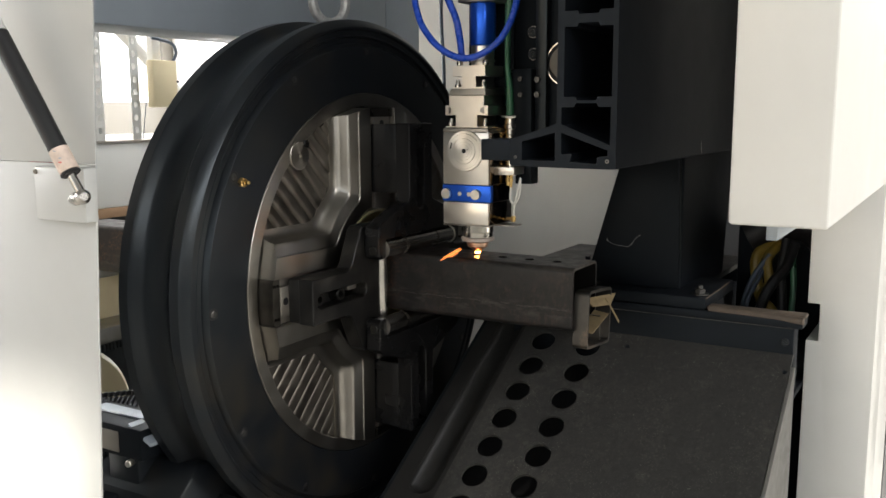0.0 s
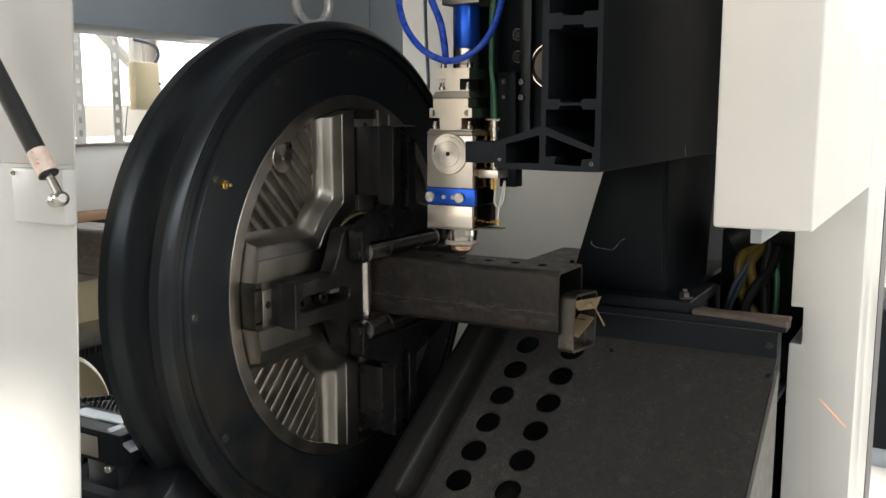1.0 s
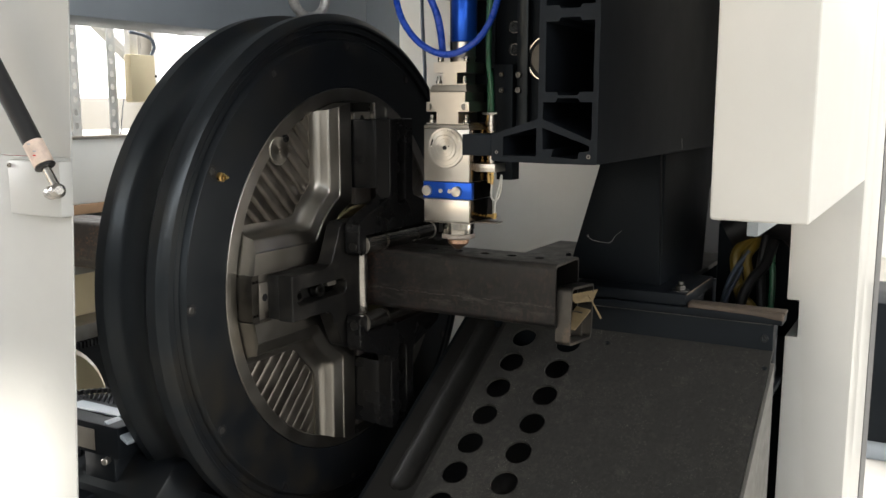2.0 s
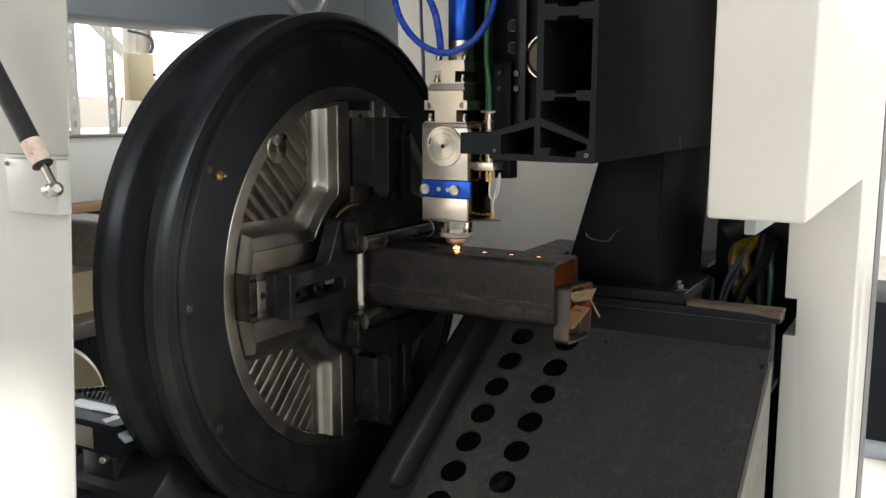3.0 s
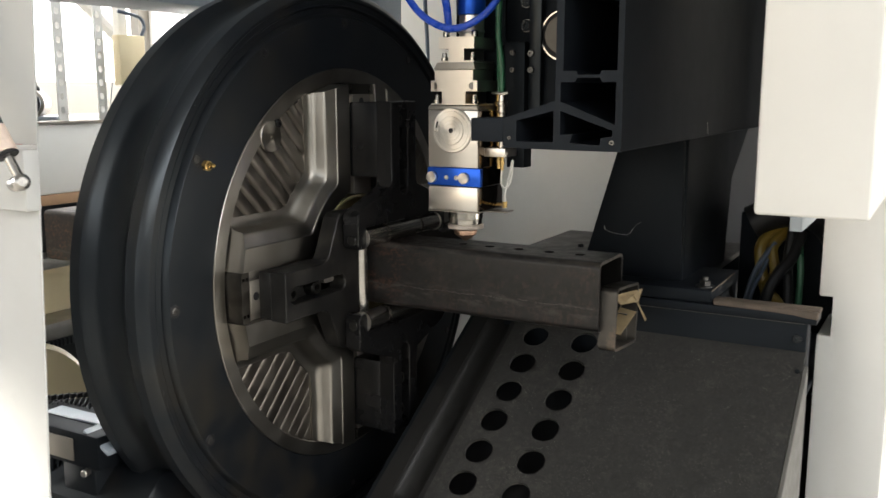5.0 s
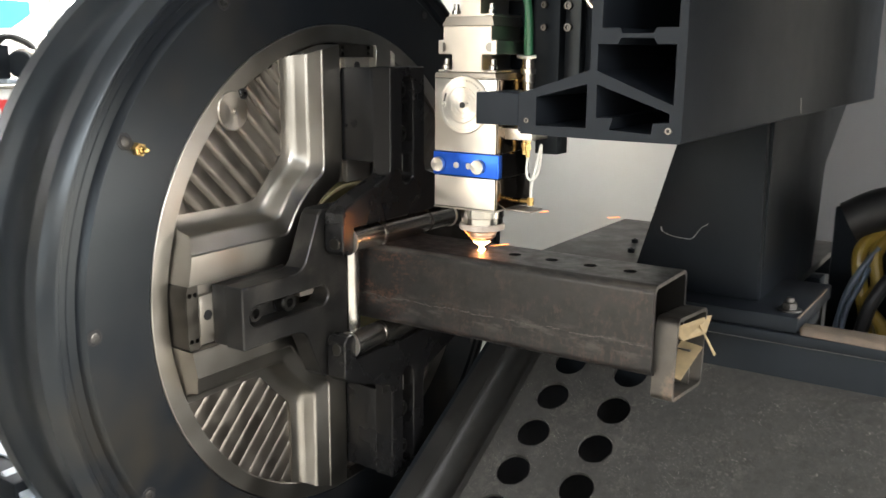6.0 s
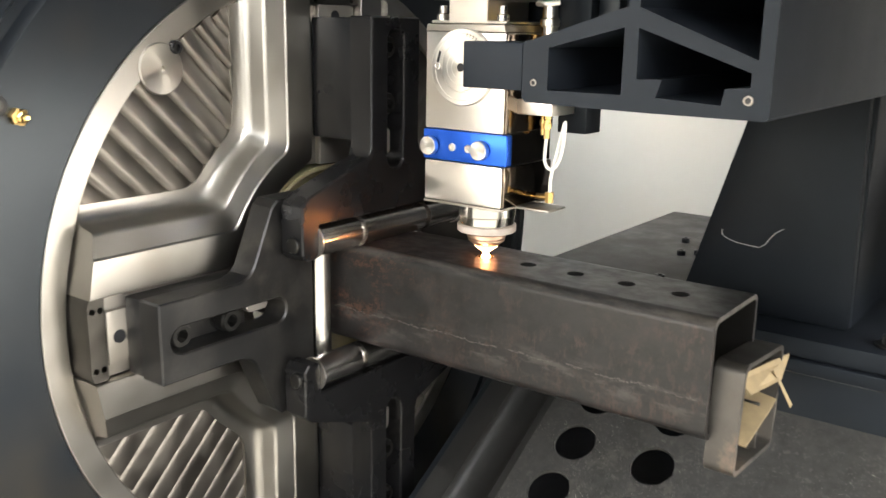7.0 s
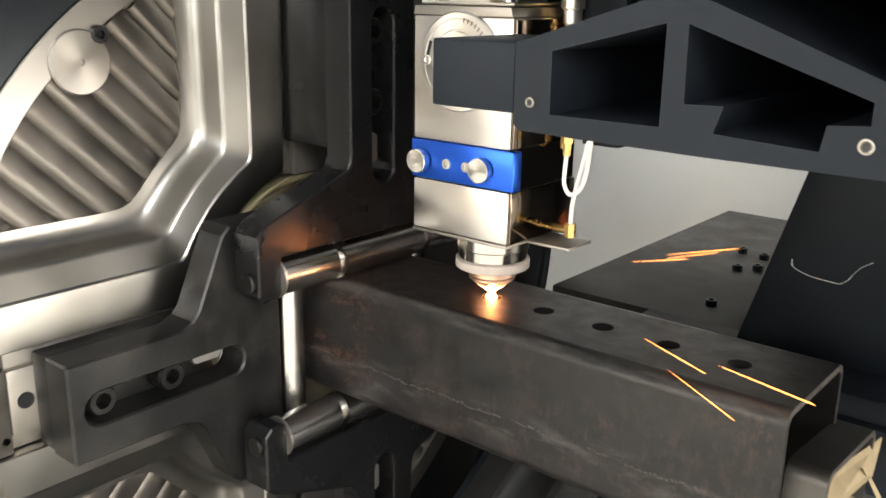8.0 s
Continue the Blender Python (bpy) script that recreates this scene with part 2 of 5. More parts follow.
RUST = surface("rusty_edge", (0.080, 0.060, 0.044), 0.75, 0.1, 0.35, 35, 0.3, 300, (0.06, 0.05, 0.045), 0.35)
TABLE = surface("scuffed_table_steel", (0.034, 0.032, 0.0285), 0.52, 0.1, 0.4, 22, 0.15, 500, (0.058, 0.052, 0.044), 0.3, spec=0.34)
LIP = surface("worn_grey_paint", (0.095, 0.092, 0.084), 0.5, 0.0, 0.15, 30, 0.1, 300)
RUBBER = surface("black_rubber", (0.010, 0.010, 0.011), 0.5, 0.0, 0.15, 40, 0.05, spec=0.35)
CABLE_YELLOW = surface("yellow_cable", (0.17, 0.112, 0.014), 0.45, 0.0, 0.15, 40, 0.02)
CABLE_GREY = surface("blue_grey_cable", (0.06, 0.08, 0.11), 0.45, 0.0, 0.15, 40, 0.02)
WIRE_WHITE = surface("white_wire", (0.75, 0.74, 0.7), 0.4, 0.0, 0.05, 60, 0.0)
STICKER = surface("worn_paper_sticker", (0.62, 0.50, 0.42), 0.6, 0.0, 0.2, 60, 0.05, 300, (0.40, 0.24, 0.18), 0.3)
RED = surface("red_paint", (0.55, 0.03, 0.03), 0.45, 0.0, 0.08, 10, 0.02)
CHALK = surface("chalk_mark", (0.36, 0.355, 0.34), 0.9, 0.0, 0.3, 200, 0.1)
WOOD = surface("scuffed_brown_edge", (0.30, 0.18, 0.10), 0.6, 0.0, 0.25, 12, 0.1, 200, stretch=(1, 0.2, 1))
CERAMIC = surface("pale_ceramic", (0.40, 0.345, 0.30), 0.4, 0.0, 0.06, 60, 0.02)
GALVANISED = surface("galvanised_steel", (0.42, 0.42, 0.41), 0.5, 0.5, 0.25, 120, 0.1)
BOLT = surface("oiled_bolt_steel", (0.10, 0.098, 0.095), 0.40, 1.0, 0.15, 60, 0.0, spread=0.08)
OILED = surface("oiled_black_bolt", (0.030, 0.029, 0.027), 0.32, 0.8, 0.2, 60, 0.0, spread=0.06)
COPPER = surface("heat_stained_copper", (0.62, 0.42, 0.30), 0.42, 1.0, 0.12, 60, 0.0, spread=0.05)
PANEL_IN_SHADE = surface("back_panel_in_shade", (0.13, 0.13, 0.132), 0.5, 0.0, 0.06, 5, 0.03, 300)
POST_GREY = surface("pale_grey_enamel", (0.46, 0.465, 0.45), 0.5, 0.0, 0.05, 5, 0.03, 300, (0.33, 0.33, 0.30), 0.1)


def turned_metal(name, colour, rough, axis):
    """Lathe-turned metal: fine rings round an axis give radial glints."""
    m = surface(name, colour, rough, 1.0, 0.05, 30, 0.0, spread=0.03)
    n, l = m.node_tree.nodes, m.node_tree.links
    tan = n.new("ShaderNodeTangent")
    tan.direction_type, tan.axis = "RADIAL", axis
    l.new(tan.outputs[0], n["Principled BSDF"].inputs["Tangent"])
    n["Principled BSDF"].inputs["Anisotropic"].default_value = 0.75
    return m


TURNED_X = turned_metal("turned_steel", (0.30, 0.28, 0.25), 0.32, "X")
TURNED_Y = turned_metal("turned_nickel", (0.72, 0.69, 0.64), 0.32, "Y")
TEAL = surface("teal_sheet", (0.02, 0.40, 0.55), 0.5, 0.0, 0.1, 8, 0.02)


class Wear:
    """Adds worn, rusty or dusty patches over a material's base colour."""

    def __init__(self, m):
        self.n, self.l = m.node_tree.nodes, m.node_tree.links
        self.b = self.n["Principled BSDF"]
        self.co = self.n.new("ShaderNodeTexCoord")
        xyz = self.n.new("ShaderNodeSeparateXYZ")
        self.l.new(self.co.outputs["Object"], xyz.inputs[0])
        self.x, self.y, self.z = xyz.outputs[0], xyz.outputs[1], xyz.outputs[2]

    def ranged(self, value, lo, hi):
        r = self.n.new("ShaderNodeMapRange")
        r.interpolation_type = "SMOOTHSTEP"
        r.inputs["From Min"].default_value, r.inputs["From Max"].default_value = lo, hi
        self.l.new(value, r.inputs["Value"])
        return r.outputs[0]

    def times(self, a, c):
        k = self.n.new("ShaderNodeMath")
        k.operation = "MULTIPLY"
        self.l.new(a, k.inputs[0])
        self.l.new(c, k.inputs[1])
        return k.outputs[0]

    def noise(self, scale, detail, stretch=(1, 1, 1)):
        mp = self.n.new("ShaderNodeMapping")
        mp.inputs["Scale"].default_value = stretch
        self.l.new(self.co.outputs["Object"], mp.inputs["Vector"])
        t = self.n.new("ShaderNodeTexNoise")
        t.inputs["Scale"].default_value, t.inputs["Detail"].default_value, t.inputs["Roughness"].default_value = scale, detail, 0.7
        self.l.new(mp.outputs[0], t.inputs["Vector"])
        return t.outputs[0]

    def over(self, factor, colour):
        mx = self.n.new("ShaderNodeMix")
        mx.data_type = "RGBA"
        self.l.new(self.b.inputs["Base Color"].links[0].from_socket, mx.inputs["A"])
        mx.inputs["B"].default_value = (*colour, 1)
        self.l.new(factor, mx.inputs["Factor"])
        self.l.new(mx.outputs["Result"], self.b.inputs["Base Color"])


def rust_tube(m):
    """Speckled rust where the jaws have gripped the tube, brown mottling, pale scuffs along its seam and a scuffed
    highlight painted along its top corners.
    """
    w = Wear(m)
    w.over(w.times(w.ranged(w.noise(130, 7, (1.4, 1, 0.7)), 0.48, 0.66), w.ranged(w.noise(13, 4, (0.5, 1, 1)), 0.42, 0.62)), (0.034, 0.023, 0.019))
    speckle = w.ranged(w.noise(230, 6, (0.8, 1, 1)), 0.47, 0.62)
    patch = w.ranged(w.noise(20, 3, (0.5, 1, 1)), 0.42, 0.58)
    w.over(w.times(w.times(speckle, patch), w.ranged(w.x, 0.06, -0.16)), (0.075, 0.036, 0.023))
    band = w.times(w.ranged(w.z, 0.010, 0.026), w.ranged(w.z, 0.046, 0.034))
    w.over(w.times(band, w.ranged(w.noise(80, 7, (0.3, 1, 1)), 0.48, 0.64)), (0.048, 0.043, 0.039))
    top = w.ranged(w.z, 0.091, 0.0975)
    w.over(w.times(w.times(top, w.ranged(w.z, 0.0999, 0.0985)), w.ranged(w.noise(40, 6, (0.3, 1, 1)), 0.36, 0.58)), (0.060, 0.054, 0.048))


def dust_plate(m):
    """Pale grit and scuffs on the chute."""
    w = Wear(m)
    w.over(w.times(w.ranged(w.noise(420, 3), 0.60, 0.68), w.ranged(w.noise(14, 3), 0.44, 0.68)), (0.125, 0.118, 0.105))
    w.over(w.times(w.ranged(w.noise(210, 5), 0.52, 0.66), w.ranged(w.noise(30, 4), 0.40, 0.62)), (0.052, 0.049, 0.044))
    w.over(w.times(w.ranged(w.noise(75, 7), 0.49, 0.64), w.ranged(w.noise(7, 3), 0.40, 0.64)), (0.044, 0.042, 0.037))
    w.over(w.times(w.ranged(w.noise(640, 2), 0.66, 0.72), w.ranged(w.noise(16, 3), 0.46, 0.62)), (0.30, 0.29, 0.26))


def worn_black(m, colour, detail=2):
    """Soft rubbed and oily smudges on blackened steel."""
    w = Wear(m)
    w.over(w.times(w.ranged(w.noise(9 if detail < 5 else 24, detail), 0.40, 0.74), w.ranged(w.noise(2.6 if detail < 5 else 7, 2), 0.36, 0.66)), colour)


dust_plate(PLATE)
for m in (BLACK_OXIDE, PAINT_BLACK, ANODISED):
    m.node_tree.nodes["Principled BSDF"].inputs["Specular Tint"].default_value = (0.84, 0.94, 1.0, 1)
worn_black(BLACK_JAW, (0.0095, 0.0086, 0.0076))
worn_black(WORN_JAW, (0.034, 0.031, 0.027), 5)
worn_black(BLACK_OXIDE, (0.0185, 0.0160, 0.0122))
rust_tube(TUBE)


def loops_solid(outer, holes, place, h0, h1):
    """A flat plate with openings: outlines of two coordinates, place(u, v, h) puts them in the world."""
    bm = bmesh.new()
    caps = []
    for h in (h0, h1):
        rings, edges = [], []
        for ring in [outer] + list(holes):
            vs = [bm.verts.new(place(u, v, h)) for u, v in ring]
            edges += [bm.edges.new((vs[k], vs[(k + 1) % len(vs)])) for k in range(len(vs))]
            rings.append(vs)
        bmesh.ops.triangle_fill(bm, use_beauty=True, use_dissolve=False, edges=edges)
        caps.append(rings)
    for a, b in zip(*caps):
        n = len(a)
        for k in range(n):
            bm.faces.new((a[k], a[(k + 1) % n], b[(k + 1) % n], b[k]))
    bmesh.ops.recalc_face_normals(bm, faces=bm.faces)
    return bm


def circle(u, v, r, n=24):
    return [(u + r * math.cos(2 * math.pi * k / n), v + r * math.sin(2 * math.pi * k / n)) for k in range(n)]


def oblong(u0, u1, v, r, n=8):
    out = [(u1 - r + r * math.cos(radians(-90 + 180 * k / n)), v + r * math.sin(radians(-90 + 180 * k / n))) for k in range(n + 1)]
    return out + [(u0 + r - r * math.cos(radians(-90 + 180 * k / n)), v - r * math.sin(radians(-90 + 180 * k / n))) for k in range(n + 1)]


def rounded(w, h, r, n=5, cu=0.0, cv=0.0):
    pts = []
    for cx, cy, a in ((w - r, h - r, 0), (-w + r, h - r, 90), (-w + r, -h + r, 180), (w - r, -h + r, 270)):
        for k in range(n + 1):
            t = radians(a + 90 * k / n)
            pts.append((cu + cx + r * math.cos(t), cv + cy + r * math.sin(t)))
    return pts


# ---- the hall ----
def hall():
    solid("floor", block(-9, 6, -7, 8, -0.1, 0.0), CONCRETE, "grey worn concrete workshop floor", "floor", kind="structure")
    solid("ceiling", join(block(-9, -4.5, -7, 8, 5.0, 5.1), block(4.7, 6, -7, 8, 5.0, 5.1), block(-4.5, 4.7, -7, -5.35, 5.0, 5.1), block(-4.5, 4.7, -5.35, -2.25, 5.0, 5.1), block(-4.5, 4.7, -2.25, 1.25, 5.0, 5.1), block(1.65, 4.7, 1.25, 4.15, 5.0, 5.1), block(-4.5, 4.7, 4.15, 8, 5.0, 5.1)), HALL_GREY, "unseen grey ceiling with an opening for the rear fill light", "ceiling", kind="structure")
    bm = join(block(-9, 6, 8.0, 8.15, 0, 0.9), block(-9, 6, 8.0, 8.15, 3.8, 5.0), block(-9, -8.5, 8.0, 8.15, 0.9, 3.8), block(-2.7, 6, 8.0, 8.15, 0.9, 3.8))
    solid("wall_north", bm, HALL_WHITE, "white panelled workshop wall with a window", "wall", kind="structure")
    for name, x0, x1, y0, y1 in (("wall_west", -9.15, -9.0, -5, 7.8), ("wall_east", 6.0, 6.15, -6.8, 1.4)):
        sill, head_z = (1.5, 3.8) if x0 < 0 else (3.4, 4.9)
        bm = join(block(x0, x1, -7, 8, 0, sill), block(x0, x1, -7, 8, head_z, 5.0), block(x0, x1, -7, y0, sill, head_z), block(x0, x1, y1, 8, sill, head_z))
        if x0 > 0:
            bm.free()
            bm = join(block(x0, x1, -7, 0.9, 0, 3.4), block(x0, x1, 4.5, 8, 0, 3.4), block(x0, x1, 0.9, 4.5, 2.75, 3.4), block(x0, x1, -7, 8, 4.9, 5.0), block(x0, x1, -7, y0, 3.4, 4.9), block(x0, x1, y1, 8, 3.4, 4.9))
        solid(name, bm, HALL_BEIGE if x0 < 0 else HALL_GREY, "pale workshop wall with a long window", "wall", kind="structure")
    bm = join(block(-9, 6, -7.15, -7, 0, 0.9), block(-9, 6, -7.15, -7, 3.98, 5.0), block(-9, -6, -7.15, -7, 0.9, 3.98), block(-4.55, -3.2, -7.15, -7, 0.9, 3.98), block(4.5, 6, -7.15, -7, 0.9, 3.98))
    solid("wall_south", bm, HALL_GREY, "unseen grey wall with openings set for the sun patch", "wall", kind="structure")
    solid("backdrop", join(block(-9.60, -9.55, -7, 8.7, 1.0, 4.5), block(-9.54, -2.0, 8.70, 8.75, 0.5, 4.5)), glow("daylight_haze", (1.0, 0.98, 0.95), 3.0), "white overcast daylight outside the window", "backdrop", kind="structure")
    for k in range(5):
        y = -1.0 + 1.6 * k
        solid("window_mullion", block(-9.1, -9.02, y, y + 0.09, 1.5, 3.8, 0.004), HALL_WHITE, "white upright bar of the hall window", "window bar", "hall window bars")


hall()


# ---- the machine's frame ----
def machine_frame():
    solid("wall_side_panel", join(block(0.205, 0.801, 1.0, 1.03, 0.0, 2.2), block(0.795, 0.801, 0.86, 0.9995, 0.0, 2.2)), PANEL_IN_SHADE, "right part of the back panel with shade put into its grey", "panel", kind="structure")
    solid("wall_back_panel", block(-0.75, 0.2045, 1.0, 1.03, 0.0, 2.2), PAINT_WHITE, "pale grey sheet-metal back panel of the machine", "panel", kind="structure")
    solid("ceiling_shade_panel", block(-0.75, 1.35, -0.30, 1.03, 2.21, 2.24), PAINT_GREY, "unseen grey panel that shades the machine's inside", "panel", kind="structure")
    left = thing("door_post", (-0.16, -0.53, 0.0), "ivory painted door post beside the open loading hatch", "post")
    part("column", join(prism([(-0.30, 0.0), (-0.1067, 0.0), (-0.0206, 1.3245), (-0.30, 1.3245)], "y", -0.56, -0.557, 0.001), block(-0.30, -0.297, -0.5565, -0.46, 0.0, 2.2)), POST_GREY, left)
    part("upper_panel", prism([(-0.30, 1.325), (-0.0206, 1.325), (0.0363, 2.2), (-0.30, 2.2)], "y", -0.56, -0.557, 0.001), POST_GREY, left)
    plate = part("hinge_plate", block(-0.117, -0.018, -0.580, -0.5605, 1.252, 1.321, 0.003), POST_GREY, left, "small ivory mounting plate")
    part("screw", socket_bolt((-0.111, -0.580, 1.314), (0, -1, 0), 0.003), STEEL_DARK, plate)
    strut = thing("gas_strut", (0.017, -0.612, 1.283), "black gas strut with a chrome ball joint and worn sticker", "gas strut")
    foot, top = Vector((0.001, -0.598, 1.288)), Vector((-0.221, -0.626, 1.658))
    stud = Vector((-0.041, 0.0172, -0.007))
    d = (top - foot).normalized()
    part("ball_joint", join(lathe(foot, stud, [(-0.0065, 0.0), (-0.0065, 0.0050), (-0.004, 0.0085), (0.0, 0.0096), (0.004, 0.0088), (0.008, 0.0066), (0.011, 0.0055), (0.022, 0.0055), (0.023, 0.0088), (0.030, 0.0088), (0.031, 0.006), (0.0445, 0.006), (0.0445, 0.0)], 28)), CHROME, strut, "chrome ball joint")
    part("neck", rod(foot + d * 0.004, foot + d * 0.035, 0.0055, 16, 0.001), CHROME, strut)
    part("end_cap", rod(foot + d * 0.0315, foot + d * 0.0350, 0.0125, 28, 0.001), RUBBER, strut)
    part("sticker", rod(foot + d * 0.0355, foot + d * 0.066, 0.0122, 28, 0.0004), STICKER, strut, "pale worn paper sticker")
    for k, (along, turn) in enumerate(((0.042, -60), (0.047, -40), (0.053, -68), (0.058, -38), (0.0625, -58))):
        u, v, w = frame_axes(d)
        p = foot + d * along + (Vector((0.45, -0.89, 0)) - d * Vector((0.45, -0.89, 0)).dot(d)).normalized() * 0.0119 + Vector((0.004 * (k % 3 - 1), 0, 0))
        part("print_mark", block(p.x - 0.002, p.x + 0.002, p.y - 0.0008, p.y + 0.0004, p.z - 0.0007, p.z + 0.0007), RED if k % 2 else PAINT_GREY, strut)
    part("cylinder", rod(foot + d * 0.036, foot + d * 0.232, 0.0118, 28, 0.002), RUBBER, strut)
    part("piston_rod", rod(foot + d * 0.232, foot + d * 0.6, 0.0112, 24), POST_GREY, strut, "grey metal upper sleeve")
    for k in range(5):
        p = foot + d * (0.26 + 0.012 * k)
        part("writing_bar", rod(p, p + d * 0.006, 0.01135, 16), RUBBER, strut)
    right = thing("corner_post", (0.75, 0.37, 0.0), "ivory painted corner post with a notch cut out for the beam", "post")
    part("column", prism([(0.702, 0.0), (0.702, 1.0), (0.722, 1.0), (0.722, 1.064), (0.702, 1.064), (0.702, 2.2), (0.81, 2.2), (0.81, 0.0)], "y", 0.29, 0.45, 0.002), PAINT_WHITE, right)
    part("return_flange", block(0.802, 0.81, 0.4505, 0.68, 0.0, 2.2, 0.001), PAINT_WHITE, right)
    box = thing("hood_box", (0.76, -0.03, 1.27), "ivory painted sheet-metal hood over the cutting area", "hood")
    part("shell", block(0.711, 0.81, -0.35, 0.285, 1.27, 2.2, 0.004, 3), PAINT_WHITE, box)
    part("flange", block(0.722, 0.735, -0.20, 0.28, 1.235, 1.2695, 0.001), PAINT_GREY, box, "grey inner flange under the hood")
    solid("top_beam", block(-0.5, -0.35, -0.5, 0.583, 1.535, 1.95, 0.004), PAINT_GREY, "blue-grey painted cross beam of the machine frame", "beam")
    solid("rear_upright", block(-0.47, -0.353, 0.587, 0.742, 0.0, 2.205, 0.004), PAINT_GREY, "grey painted upright behind the chuck", "post")
    hang = thing("hanging_cable", (-0.40, 0.9, 1.2), "thin dark cable hanging before the back panel", "cable")
    part("sheath", hose([(-0.378, 0.9, 2.208), (-0.381, 0.9, 1.70), (-0.372, 0.9, 1.50), (-0.368, 0.9, 1.36), (-0.372, 0.985, 1.20)], 0.0055, 8), CABLE_GREY, hang)


machine_frame()


# ---- the chuck ----
def arc_band(profile, a0, a1, steps=14):
    """A band round the chuck's axis; angles from straight up towards the loading side."""
    bm = bmesh.new()
    rings = []
    for k in range(steps + 1):
        a = radians(a0 + (a1 - a0) * k / steps)
        rings.append([bm.verts.new((x, -r * math.sin(a), ZC + r * math.cos(a))) for x, r in profile])
    n = len(profile)
    for p, q in zip(rings, rings[1:]):
        for k in range(n):
            bm.faces.new((p[k], p[(k + 1) % n], q[(k + 1) % n], q[k]))
    bm.faces.new(rings[0])
    bm.faces.new(rings[-1][::-1])
    bmesh.ops.recalc_face_normals(bm, faces=bm.faces)
    return soften(bm, 0.0012, 2, 12)


def guide():
    """Raised milled guide of one quarter: along one slot, round the corner and along the next slot.
    Profile: height over the face, offset from the slot's middle, radius in the corner."""
    profile = [(-0.003, 0.037, 0.130), (0.0332, 0.037, 0.130), (0.034, 0.0378, 0.131), (0.034, 0.0682, 0.1535), (0.0338, 0.0692, 0.1543), (0.0332, 0.0701, 0.1551), (0.0323, 0.0709, 0.1559),
               (0.0268, 0.0868, 0.1690), (0.0264, 0.0880, 0.1700), (0.0256, 0.0892, 0.1711), (0.0244, 0.0901, 0.1720), (0.0228, 0.0907, 0.1727), (0.0110, 0.0930, 0.1760), (0.0065, 0.0945, 0.1778),
               (0.0034, 0.0967, 0.1800), (0.0015, 0.0995, 0.1830), (0.0004, 0.1035, 0.1870), (0.0, 0.1095, 0.1935), (-0.003, 0.1095, 0.1935)]
    steps = 16
    bm = bmesh.new()
    rows = []
    for x, o, r in profile:
        first = math.asin(o / r)
        end = min(0.2940, math.sqrt(0.2962 ** 2 - o * o))
        corner = [(r * math.sin(t), r * math.cos(t)) for t in (first + (math.pi / 2 - 2 * first) * k / steps for k in range(steps + 1))]
        lead = [(o, corner[0][1] + (0.036 if k == 6 else 0.006 * k)) for k in range(6, 0, -1)]
        line = lead + corner + [(q, p) for p, q in lead[::-1]]
        # the cutter leaves wider bends towards the foot of the guide
        for _ in range(int(1 + 7 * max(0.0, 0.034 - x) / 0.034) if o > 0.05 else 1):
            line = [line[0]] + [tuple((a + 2 * b + c) / 4 for a, b, c in zip(line[k - 1], line[k], line[k + 1])) for k in range(1, len(line) - 1)] + [line[-1]]
        line = [(o, end)] + line + [(end, o)]
        rows.append([bm.verts.new((x, -p, ZC + q)) for p, q in line])
    n = len(rows)
    for i in range(n):
        for k in range(len(rows[0]) - 1):
            bm.faces.new((rows[i][k], rows[(i + 1) % n][k], rows[(i + 1) % n][k + 1], rows[i][k + 1]))
    bm.faces.new([row[0] for row in rows])
    bm.faces.new([row[-1] for row in rows])
    bmesh.ops.recalc_face_normals(bm, faces=bm.faces)
    return bm


def ribs(parent, quarter):
    """Milled flutes of one quarter, parallel to its bisector."""
    d = Vector((0, -1, 1)).normalized()
    s = Vector((0, 1, 1)).normalized()
    pitch = 0.0215
    for k in range(-6, 7):
        o = s * (pitch * k)
        inside = []
        for j in range(400):
            t = 0.08 + 0.26 * j / 400
            p = o + d * t
            a, b = -p.y, p.z
            if math.hypot(a, b) < 0.2965 and a > 0.086 and b > 0.086 and math.hypot(a, b) > 0.176:
                inside.append(t)
        if len(inside) < 12:
            continue
        t0, t1 = inside[0], inside[-1]
        bm = bmesh.new()
        hand = 1 if quarter % 2 == 0 else -1
        section = [(-0.5, -0.005), (-0.5, 0.0), (-0.44, 0.0017), (-0.34, 0.0029), (-0.24, 0.0032), (-0.08, 0.0028), (0.20, 0.0018), (0.42, 0.0004), (0.5, -0.0004), (0.5, -0.005)]
        section = [(w * hand, x) for w, x in section]
        ends = []
        for t, drop in ((t0, 0.0), (t1, 0.0)):
            ends.append([bm.verts.new(Vector((x * (1.0 if hand > 0 else 0.3) - drop - 0.0034, 0, ZC)) + o + d * t + s * (w * pitch)) for w, x in section])
        n = len(section)
        for i in range(n):
            bm.faces.new((ends[0][i], ends[0][(i + 1) % n], ends[1][(i + 1) % n], ends[1][i]))
        bm.faces.new(ends[0])
        bm.faces.new(ends[1])
        bmesh.ops.recalc_face_normals(bm, faces=bm.faces)
        part("rib", turned(bm, about_x(90 * quarter)), RIB_STEEL, parent)


def yoke_outline(r_out, half, flank, half_end, r_in, r_tip, tip):
    """Outline of a jaw with its fork: (offset, distance from the axis)."""
    right = [(half, r_out)] + flank + [(half_end, r_tip + 0.006), (half_end - 0.006, r_tip), (half_end - tip + 0.004, r_tip), (half_end - tip, r_tip + 0.006), (half_end - tip, r_in), (half * 0.5, r_in)]
    return right + [(-o, r) for o, r in right[::-1]]


